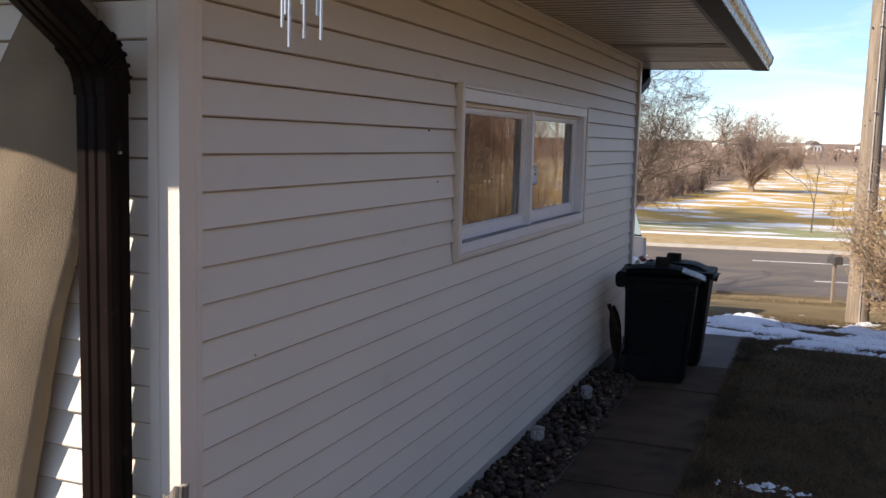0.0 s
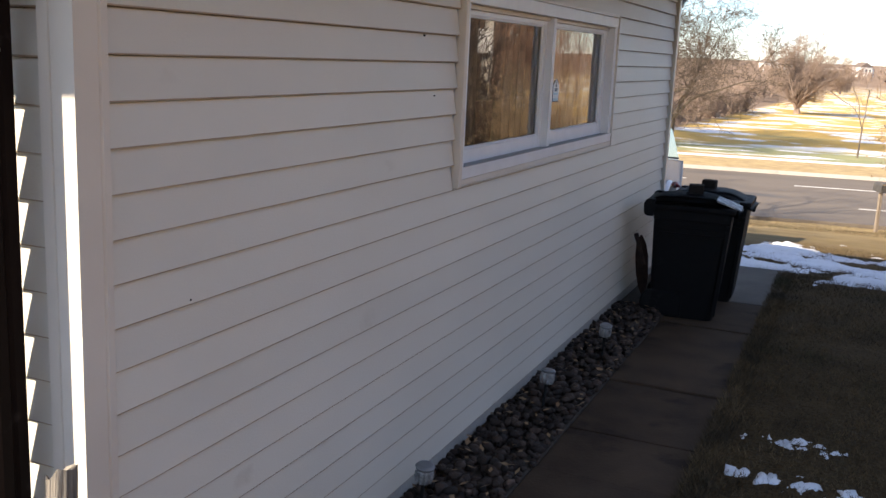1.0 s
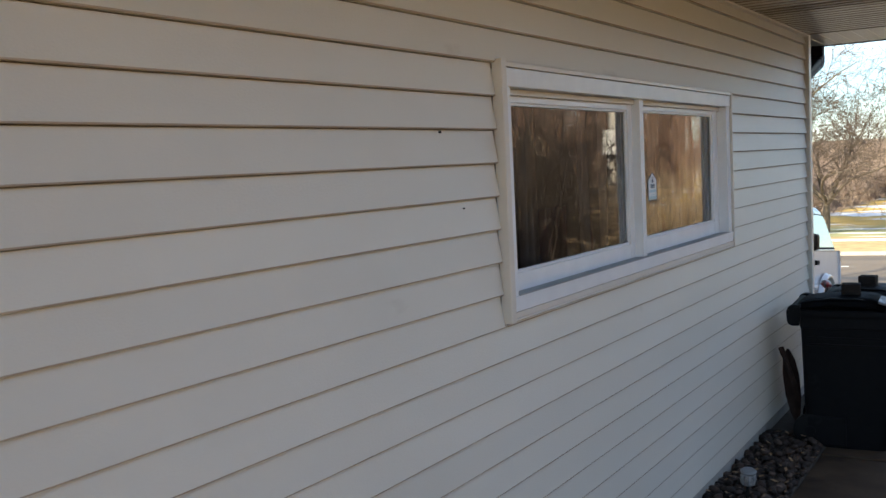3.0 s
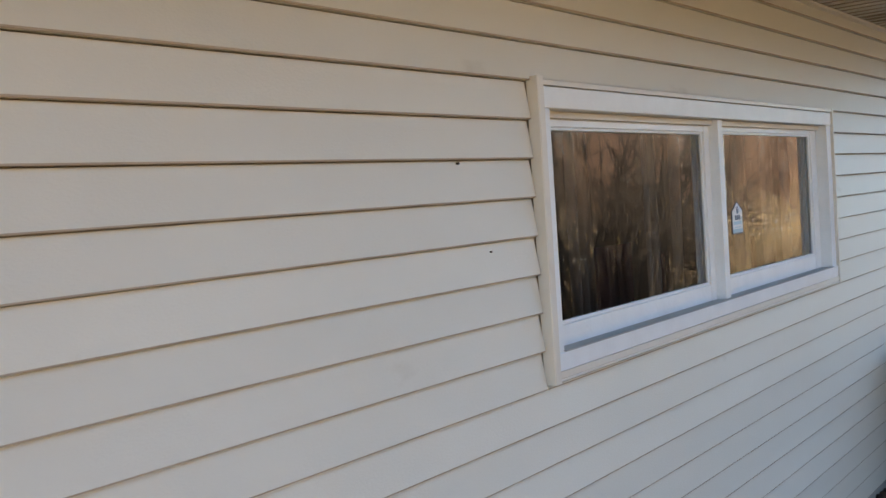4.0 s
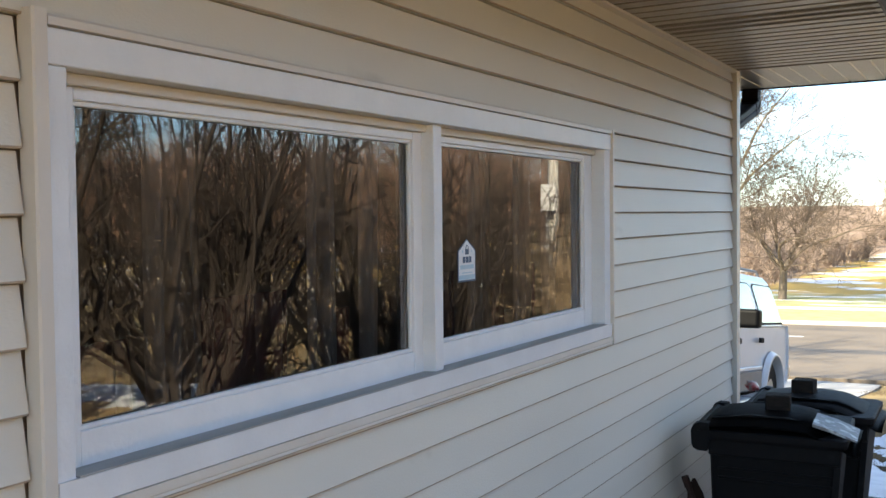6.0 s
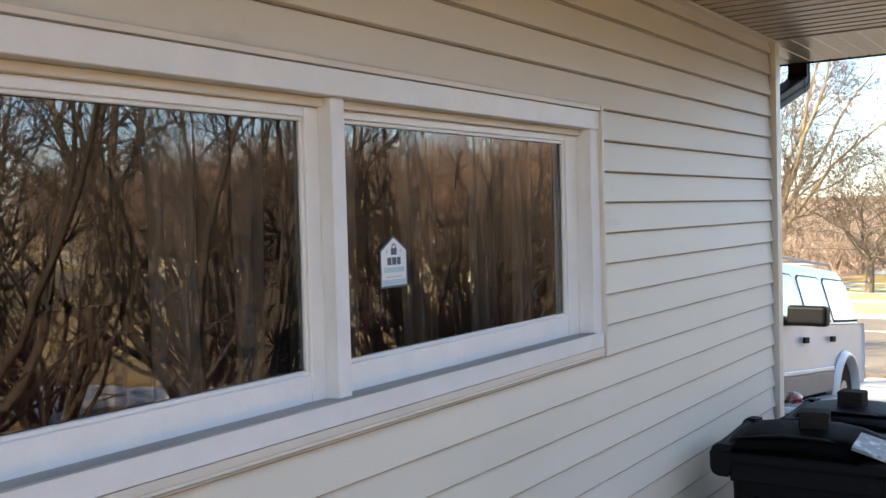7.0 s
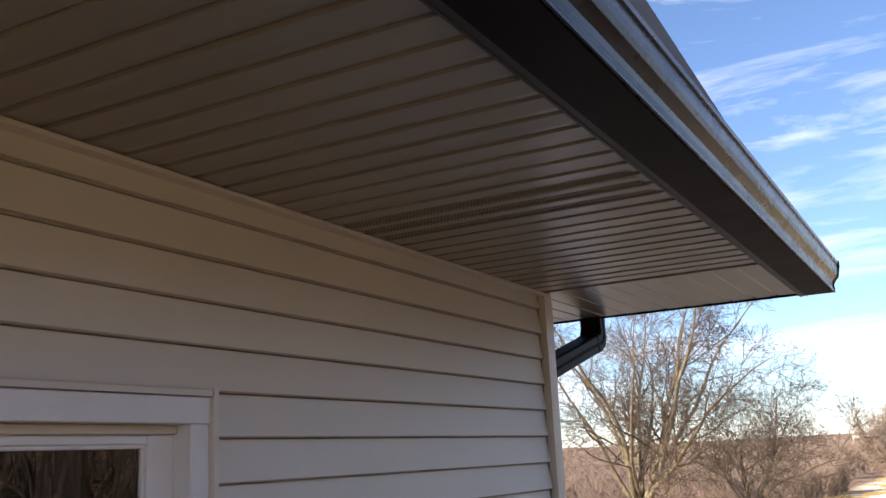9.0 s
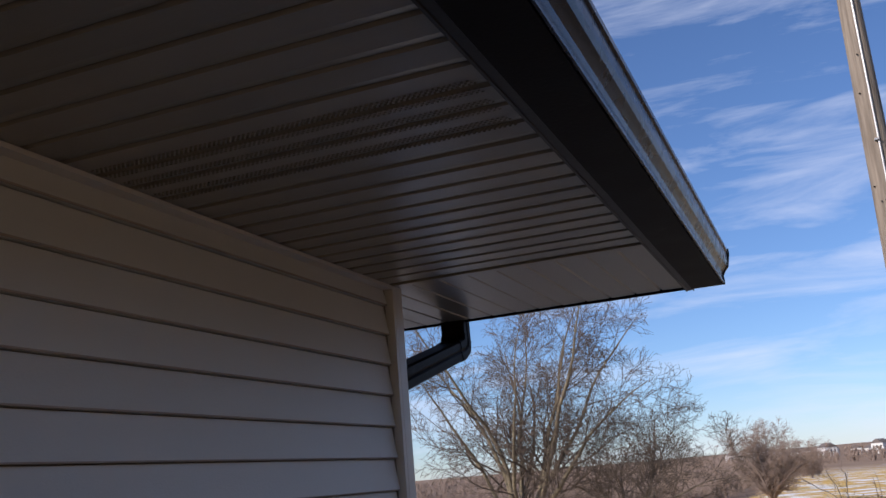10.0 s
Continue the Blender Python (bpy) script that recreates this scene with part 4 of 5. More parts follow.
    part("corner_rib", prism(bmesh.new(), [(0.19, 0.05), (0.215, 0.05), (0.262, 0.69), (0.235, 0.69)], "y", -0.250, -0.212), M_BIN, b)
    for z in (0.60, 0.64):
        part("rib", boxed(-0.22, 0.23, -0.249, -0.236, z, z + 0.012, 0.003), M_BIN, b)
    return tagged(b, "black plastic wheeled bin with its lid shut", "wheeled bin", "bins beside the wall")


bin_a = wheeled_bin()
bin_a.matrix_basis = pose(0.455, 7.40, 0.006, 0, 0, 4)
bin_b = copy_thing(bin_a, pose(0.505, 8.05, 0.006, 0, 0, 1) @ Matrix.Scale(0.965, 4))
lid_a = [o for o in bin_a.children if o.name.startswith("lid")][0]
bm = prism(bmesh.new(), [(0.150, 0.846), (0.235, 0.822), (0.318, 0.794), (0.321, 0.800), (0.237, 0.834), (0.152, 0.858)], "y", -0.215, 0.03)
part("label", bm, M_LABEL, lid_a, "scuffed grey label frosted with snow")
for x, y, z, r in ((0.445, 7.42, 0.866, 8), (0.445, 8.06, 0.834, -4)):
    blk = part("wood_block", boxed(-0.052, 0.052, -0.045, 0.045, 0, 0.068, 0.005), M_BLOCK, None, m=pose(x, y, z, 0, 0, r))
    tagged(blk, "dark wooden block weighing down a bin lid", "block", "blocks on the bin lids")

# crumpled bag tucked behind the bins
rng = random.Random(17)
bm = bmesh.new()
bmesh.ops.create_icosphere(bm, subdivisions=3, radius=1.0)
for v_ in bm.verts:
    f_ = 1 + 0.45 * noise.noise(v_.co * 2.4) + 0.2 * noise.noise(v_.co * 6)
    v_.co = Vector((v_.co.x * 0.032, v_.co.y * 0.06, v_.co.z * 0.024)) * f_
bag = part("crumpled_bag", bm, mat("red and white film", (0.30, 0.26, 0.25), (0.16, 0.14, 0.14), 0.35, 14, spots=(0.30, 0.025, 0.03), spot_at=0.5, spot_scale=16), None, m=pose(0.165, 8.20, 0.822, 0, 15, 10), smooth=True)
tagged(bag, "crumpled red and white bag on a bin grip", "bag")

# ---- downspouts ----
def square_pipe(pts, w, d, ridges=2):
    """A ribbed rectangular pipe swept along points; w across the first bend's side, d along it."""
    bm = bmesh.new()
    rings = []
    side = Vector((1, 0, 0))
    for i, p in enumerate(pts):
        p = Vector(p)
        a = (p - Vector(pts[i - 1])).normalized() if i else (Vector(pts[1]) - p).normalized()
        b = (Vector(pts[i + 1]) - p).normalized() if i < len(pts) - 1 else a
        t = (a + b).normalized()
        up = t.cross(side).normalized()
        stretch = 1 / max(0.5, t.dot(a))
        ring = []
        sec = [(-.5, -.42), (-.42, -.5), (-.2, -.5), (-.14, -.44), (-.08, -.5), (.08, -.5), (.14, -.44), (.2, -.5), (.42, -.5), (.5, -.42), (.5, -.1), (.45, 0), (.5, .1), (.5, .42), (.42, .5), (-.42, .5), (-.5, .42), (-.5, .1), (-.45, 0), (-.5, -.1)]
        for u, v in sec:
            ring.append(p + side * (u * w) + up * (v * d * stretch))
        rings.append(ring)
    return loft(bm, rings)


downspout = thing("downspout")
dx, dy = -0.166, 1.908
part("pipe", square_pipe([(dx, dy, 0.1), (dx, dy, 1.90)], 0.104, 0.084), M_BROWN, downspout)
bm = square_pipe([(dx, dy, 1.88), (dx, dy - 0.004, 1.925), (dx, dy - 0.018, 1.962), (dx, dy - 0.045, 1.992), (dx, dy - 0.08, 2.016)], 0.112, 0.094)
elbow = part("elbow", bm, M_BROWN, downspout)
for k in range(5):
    a = radians(8 + 12 * k)
    c = Vector((dx, dy - 0.09 + 0.09 * math.cos(a), 1.905 + 0.10 * math.sin(a)))
    bm = square_pipe([c - Vector((0, -math.sin(a), math.cos(a))) * 0.004, c + Vector((0, -math.sin(a), math.cos(a))) * 0.004], 0.118, 0.102)
    part("crimp", bm, M_BROWN, elbow)
part("pipe", square_pipe([(dx, dy - 0.07, 2.010), (dx, 1.07, 2.50)], 0.104, 0.084), M_BROWN, downspout)
for z in (0.5,):
    part("bracket", boxed(dx - 0.054, dx + 0.054, dy + 0.03, 1.992, z, z + 0.03, 0.002), M_BROWN, downspout)
part("screw", tube(bmesh.new(), [(dx + 0.048, dy, 1.735), (dx + 0.056, dy, 1.735)], 0.004, 6), M_GREY, downspout)
tagged(downspout, "dark brown ribbed downspout with a crimped elbow", "downspout", "downspouts of the house")

front_downspout = thing("downspout")
fx, fy = -0.105, 9.405
part("pipe", square_pipe([(fx, fy, 2.60), (fx, fy, 2.43)], 0.105, 0.085), M_BROWN, front_downspout)
part("elbow", square_pipe([(fx, fy, 2.44), (fx, fy - 0.012, 2.405), (fx, fy - 0.045, 2.386), (fx, fy - 0.09, 2.374)], 0.110, 0.09), M_BROWN, front_downspout)
part("pipe", square_pipe([(fx, fy - 0.08, 2.376), (fx, 8.66, 2.20)], 0.105, 0.085), M_BROWN, front_downspout)
part("pipe", square_pipe([(fx, 8.64, 2.23), (fx, 8.64, 0.0)], 0.105, 0.085), M_BROWN, front_downspout)
tagged(front_downspout, "dark downspout that bends back under the front eave", "downspout", "downspouts of the house")
front_gutter = part("gutter", prism(bmesh.new(), [(9.408, 2.53), (9.48, 2.53), (9.50, 2.56), (9.52, 2.64), (9.51, 2.64), (9.416, 2.64), (9.408, 2.64)], "x", -6.0, -0.02), M_GUTTER)
tagged(front_gutter, "dark brown gutter on the front eave", "gutter")

# ---- canvas, chime, stake ----
rng = random.Random(9)
canvas = thing("canvas_cover")


def cloth(z, c, h, d):
    ring = []
    for k in range(48):
        a = 2 * math.pi * k / 48
        fold = 1 + 0.03 * math.sin(5 * a + z * 2) + 0.03 * math.sin(9 * a - z * 3) + 0.035 * noise.noise(Vector((a * 2, z * 4, 1)))
        out = 3.6 * d * fold * min(0.0, math.sin(a))
        ring.append((c + 0.028 + h * fold * math.cos(a) + 1.25 * out, 1.968 + out - 0.004 * (math.sin(a) < 0.01), z))
    return ring


stops = ((0.10, -0.88, 0.24, 0.07), (0.4, -0.84, 0.27, 0.075), (0.75, -0.765, 0.26, 0.072), (1.0, -0.685, 0.235, 0.066), (1.25, -0.61, 0.21, 0.054), (1.5, -0.51, 0.185, 0.042), (1.75, -0.425, 0.14, 0.032), (1.95, -0.365, 0.105, 0.023), (2.10, -0.335, 0.08, 0.016), (2.14, -0.335, 0.03, 0.01))
part("sheet", loft(bmesh.new(), [cloth(*q) for q in stops]), M_CANVAS, canvas, smooth=True)
part("hem", loft(bmesh.new(), [cloth(z, -0.88, 0.246, 0.073) for z in (0.02, 0.05, 0.095, 0.13)]), M_CANVAS, canvas, "stitched hem", smooth=True)
part("tie_cord", tube(bmesh.new(), [(-0.337 + 0.112 * math.cos(2 * math.pi * k / 20) + 0.125 * min(0, math.sin(2 * math.pi * k / 20)), 1.966 + 0.086 * min(0, math.sin(2 * math.pi * k / 20)), 1.955) for k in range(20)], 0.004, 6), M_CANVAS, canvas, "thin tie cord")
tagged(canvas, "beige canvas cover hanging in folds against the wall", "canvas cover")

chime = thing("wind_chime")
part("top_disc", tube(bmesh.new(), [(0, 0, 0), (0, 0, 0.012)], 0.042, 20), M_BLOCK, chime)
part("cord", tube(bmesh.new(), [(0, 0, 0.01), (0, 0, 0.285)], 0.0015, 5), M_GREY, chime)
for k, (dx_, dy_, bot) in enumerate(((-0.036, 0.004, 1.990), (-0.027, -0.022, 1.965), (-0.018, 0.03, 2.010), (-0.006, -0.034, 1.930), (0.012, 0.03, 1.99), (0.018, -0.026, 1.945), (0.034, 0.004, 1.945))):
    part("tube", tube(bmesh.new(), [(dx_, dy_, bot - 2.228), (dx_, dy_, -0.03)], 0.0031, 10), M_CHROME, chime)
    part("string", tube(bmesh.new(), [(dx_, dy_, -0.03), (dx_ * 0.8, dy_ * 0.8, 0.0)], 0.0008, 4), M_GREY, chime)
part("clapper", tube(bmesh.new(), [(0, 0, -0.13), (0, 0, -0.12)], 0.016, 14), M_BLOCK, chime)
part("string", tube(bmesh.new(), [(0, 0, -0.12), (0, 0, 0.0)], 0.0008, 4), M_GREY, chime)
chime.matrix_basis = pose(0.683, 1.42, 2.235)
tagged(chime, "wind chime of thin bright metal tubes under the eave", "wind chime")

# ---- garden lights ----
def garden_light():
    g = thing("garden_light")
    part("stake", tube(bmesh.new(), [(0, 0, -0.15), (0, 0, 0.03)], [0.005, 0.009], 8), M_BLACK, g)
    bm = bmesh.new()
    n = 24
    rings = []
    for z, r in ((0.028, 0.022), (0.034, 0.031), (0.055, 0.036), (0.08, 0.034), (0.088, 0.028)):
        rings.append([(math.cos(2 * math.pi * k / n) * r * (1 + 0.07 * (-1) ** k), math.sin(2 * math.pi * k / n) * r * (1 + 0.07 * (-1) ** k), z) for k in range(n)])
    part("lens", loft(bm, rings), M_CLEAR, g, "clear ridged plastic lens")
    part("cap", loft(bmesh.new(), [[(math.cos(2 * math.pi * k / n) * r, math.sin(2 * math.pi * k / n) * r, z) for k in range(n)] for z, r in ((0.088, 0.034), (0.098, 0.038), (0.106, 0.030), (0.108, 0.02))]), M_CLAD, g)
    return tagged(g, "small clear garden light standing among the rocks", "garden light", "garden lights along the wall")


light_a = garden_light()
light_a.matrix_basis = pose(0.106, 3.60, 0.135, 4, 6, 0)
copy_thing(light_a, pose(0.175, 4.92, 0.135, -5, 8, 40))
copy_thing(light_a, pose(0.215, 5.94, 0.13, 6, -6, 80))

# ---- small marks on the siding ----
for y, z, r in ((3.69, 1.826, 0.0035), (3.80, 1.609, 0.002), (2.36, 1.137, 0.0025), (6.9, 1.33, 0.002)):
    ob = part("nail_head", tube(bmesh.new(), [(-0.006, y, z), (0.0005, y, z)], r, 8), M_BLOCK)
    tagged(ob, "small dark nail head in the siding", "nail", "nails in the siding")

# ---- window sticker ----
sticker = thing("window_sticker", pose(-0.0548, 5.507, 1.597, 0, 0, 0))


def plate(pts, x0, x1):
    return prism(bmesh.new(), pts, "x", x0, x1)


house_shape = [(-0.053, -0.060), (0.053, -0.060), (0.053, 0.030), (0.0, 0.064), (-0.053, 0.030)]
part("backing", plate([(-u * -1, v) for u, v in house_shape], 0.0, 0.0006), M_STICKBLUE, sticker, "dark blue rim")
part("face", plate([(u * 0.91, v * 0.92) for u, v in house_shape], 0.0007, 0.0012), M_STICK, sticker)
part("foot_band", plate([(-0.047, -0.054), (0.047, -0.054), (0.047, -0.041), (-0.047, -0.041)], 0.0013, 0.0016), M_STICKPALE, sticker)
part("lock", plate([(-0.011, 0.018), (0.011, 0.018), (0.011, 0.034), (-0.011, 0.034)], 0.0013, 0.0016), M_STICKBLUE, sticker)
part("lock_bow", tube(bmesh.new(), [(0.0015, -0.007, 0.033), (0.0015, -0.006, 0.041), (0.0015, 0.0, 0.045), (0.0015, 0.006, 0.041), (0.0015, 0.007, 0.033)], 0.0013, 6), M_STICKBLUE, sticker)
for u in (-0.030, 0.024):
    part("signal_bar", plate([(u, 0.024), (u + 0.006, 0.024), (u + 0.006, 0.030), (u, 0.030)], 0.0013, 0.0016), M_STICKPALE, sticker)
# the maker's mark as plain bars
for u0, u1, v0, v1, m_ in ((-0.026, -0.010, -0.006, 0.012, M_STICKBLUE), (-0.007, 0.009, -0.006, 0.012, M_STICKBLUE), (0.012, 0.026, -0.006, 0.012, M_STICKBLUE), (-0.040, 0.040, -0.024, -0.012, M_STICKPALE), (-0.030, 0.030, -0.036, -0.033, M_STICKPALE)):
    part("print_bar", plate([(u0, v0), (u1, v0), (u1, v1), (u0, v1)], 0.0013, 0.0016), m_, sticker)
tagged(sticker, "white house-shaped security sticker with a blue rim", "sticker")

# ---- spade behind the bins ----
spade = thing("spade")
M_RUST = mat("rusty brown iron", (0.062, 0.036, 0.028), (0.03, 0.019, 0.016), 0.8, 18, 0.3, 50, spec=0.2)
part("shaft", tube(bmesh.new(), [(0.145, 7.30, 0.34), (0.075, 7.27, 0.56)], 0.014, 10), M_RUST, spade)
bl = [[(0.125 + 0.05 * u * w + 0.03 * v, 7.30 - 0.01 * abs(u), 0.40 - 0.30 * v + e) for u in (-1, -0.5, 0, 0.5, 1)] for v, w, e in ((-0.5, 0.15, 0), (-0.3, 0.7, 0), (0.0, 0.95, 0), (0.45, 0.9, 0), (0.8, 0.55, 0), (1, 0.1, 0))]
bm = bmesh.new()
rv = [[bm.verts.new(p) for p in r] for r in bl]
for a, b in zip(rv, rv[1:]):
    for k in range(4):
        bm.faces.new((a[k], a[k + 1], b[k + 1], b[k]))
bmesh.ops.solidify(bm, geom=bm.faces[:], thickness=0.004)
part("blade", bm, M_RUST, spade, "dull brown blade")
part("collar", tube(bmesh.new(), [(0.089, 7.276, 0.515), (0.075, 7.270, 0.56)], 0.017, 10), M_RUST, spade, "rusty collar")
tagged(spade, "short old spade leaning between the wall and a bin", "spade")

# ---- street pole, mailbox ----
pole = thing("utility_pole")
rng = random.Random(4)
bm = bmesh.new()
n = 26
rings = []
for k in range(22):
    z = -0.6 + 0.5 * k
    r = 0.185 - 0.0042 * k
    rings.append([(math.cos(2 * math.pi * j / n) * r * (1 + 0.012 * rng.uniform(-1, 1)) + 0.004 * z, math.sin(2 * math.pi * j / n) * r * (1 + 0.012 * rng.uniform(-1, 1)), z) for j in range(n)])
part("shaft", loft(bm, rings), M_POLE, pole, smooth=True)
part("conduit", tube(bmesh.new(), [(0.02 + 0.004 * z, -0.185 + 0.0084 * z, z) for z in (0.0, 1.5, 3.0, 4.5, 6.0, 7.5, 9.0)], 0.012, 8), M_GREY, pole, "thin grey conduit")
for z in (0.9, 2.1, 3.3, 4.6, 5.9):
    part("clip", boxed(0.0, 0.05, -0.215 + 0.0084 * z, -0.175 + 0.0084 * z, z, z + 0.025, 0.004), M_GREY, pole)
for k in range(16):
    a, z = rng.uniform(3.6, 5.8), rng.uniform(0.5, 8)
    r = 0.19 - 0.0084 * z
    part("nail", tube(bmesh.new(), [(math.cos(a) * (r - 0.03) + 0.004 * z, math.sin(a) * (r - 0.03), z), (math.cos(a) * (r + 0.006) + 0.004 * z, math.sin(a) * (r + 0.006), z)], 0.009, 6), M_BLACK, pole)
pole.matrix_basis = pose(2.23, 16.4, ground_z(2.23, 16.4))
tagged(pole, "weathered wooden utility pole with a thin conduit", "utility pole")

mailbox = thing("mailbox")
M_BOX = mat("dull brown-grey metal", (0.085, 0.078, 0.07), (0.05, 0.046, 0.042), 0.6, 8, 0.1, 40)
part("post", boxed(-0.05, 0.05, -0.05, 0.05, -0.65, 0.86, 0.008), M_POLE, mailbox)
sec = [(-0.10, 0.86), (0.10, 0.86), (0.10, 1.0)] + [(0.10 * math.cos(radians(a)), 1.0 + 0.10 * math.sin(radians(a))) for a in range(15, 180, 15)] + [(-0.10, 1.0)]
part("box", prism(bmesh.new(), [(u * 1.35, 0.86 + (v - 0.86) * 1.25) for u, v in sec], "y", -0.28, 0.24), M_BOX, mailbox)
part("door", prism(bmesh.new(), [(u * 1.38, 0.858 + (v - 0.86) * 1.27) for u, v in sec], "y", 0.241, 0.262), M_BOX, mailbox)
part("flag", boxed(0.137, 0.145, 0.0, 0.03, 0.98, 1.16, 0.002), M_RED, mailbox, "small red flag")
mailbox.matrix_basis = pose(2.02, 25.4, ground_z(2.02, 25.4) + 0.32, 0, 0, 25) @ Matrix.Scale(0.76, 4)
tagged(mailbox, "grey metal mailbox on a wooden post by the street", "mailbox")

# ---- weathered stake at the corner ----
rng = random.Random(3)
bm = bmesh.new()
n = 12
rings = []
for z in (-0.2, 0.3, 0.7, 0.9):
    rings.append([(math.cos(2 * math.pi * k / n) * 0.030 * (1 + 0.12 * noise.noise(Vector((k, z, 3)))), math.sin(2 * math.pi * k / n) * 0.030, z) for k in range(n)])
rings.append([(x, y, 0.935 + 0.016 * x / 0.03 + rng.uniform(-.009, .012)) for x, y, z in rings[-1]])
rings.append([(x * 0.8, y * 0.8, 0.93 + 0.016 * x / 0.03 + rng.uniform(-.012, .006)) for x, y, z in rings[-1]])
stake = part("wooden_stake", loft(bm, rings), M_STAKE, None, m=pose(0.118, 1.775, 0.012, 0, 2, 0))
tagged(stake, "weathered wooden stake with a splintered top", "stake")

# ---- the parked car ----
car = thing("car")
FA, RA = 0.92, 3.90


def arc(cy, cz, r, a0, a1, n):
    return [(cy + r * math.cos(radians(lerp(a0, a1, k / n))), cz + r * math.sin(radians(lerp(a0, a1, k / n)))) for k in range(n + 1)]


side = [(0.04, 0.46), (0.0, 0.62), (0.03, 0.95), (0.16, 1.05), (1.22, 1.16), (4.72, 1.18), (4.78, 1.0), (4.80, 0.62), (4.75, 0.46)]
side += arc(RA, 0.37, 0.44, 3, 177, 12) + [(3.40, 0.44), (1.42, 0.44)] + arc(FA, 0.37, 0.44, 3, 177, 12)
bm = bmesh.new()
lines = []
for x, k in ((-0.96, 0.975), (-0.985, 1.0), (0.985, 1.0), (0.96, 0.975)):
    lines.append([(x, 2.40 + (y - 2.40) * (1 if k == 1 else 0.992), 0.7 + (z - 0.7) * k) for y, z in side])
loft(bm, lines)
body = part("body", bm, M_CAR, car)
green = [rounded(-0.945, 0.945, 1.18, 4.75, 0.16, 1.165, 5), rounded(-0.935, 0.935, 1.24, 4.73, 0.16, 1.20, 5), rounded(-0.775, 0.775, 2.02, 4.58, 0.16, 1.72, 5), rounded(-0.72, 0.72, 2.14, 4.52, 0.16, 1.785, 5), rounded(-0.58, 0.58, 2.35, 4.4, 0.1, 1.815, 5)]
part("cabin", loft(bmesh.new(), green), M_CAR, car, smooth=False)


def on_side(y, z, off, s=1):
    x = lerp(0.935, 0.775, (z - 1.19) / 0.53) + off
    return (s * x, y, z)


def side_pane(name, pts, s, off, material, parent, thick=0.012):
    bm = bmesh.new()
    a = [bm.verts.new(on_side(y, z, off, s)) for y, z in pts]
    b = [bm.verts.new(on_side(y, z, off - thick, s)) for y, z in pts]
    bm.faces.new(a)
    bm.faces.new(b[::-1])
    for i in range(len(pts)):
        j = (i + 1) % len(pts)
        bm.faces.new((a[i], b[i], b[j], a[j]))
    bmesh.ops.recalc_face_normals(bm, faces=bm.faces[:])
    return part(name, bm, material, parent)


panes = ([(1.60, 1.215), (2.46, 1.215), (2.43, 1.64), (2.36, 1.67), (2.12, 1.67), (2.05, 1.64)], [(2.60, 1.215), (3.42, 1.215), (3.40, 1.64), (3.33, 1.67), (2.66, 1.67), (2.59, 1.64)], [(3.57, 1.215), (4.58, 1.225), (4.50, 1.62), (4.42, 1.67), (3.62, 1.67), (3.55, 1.64)])
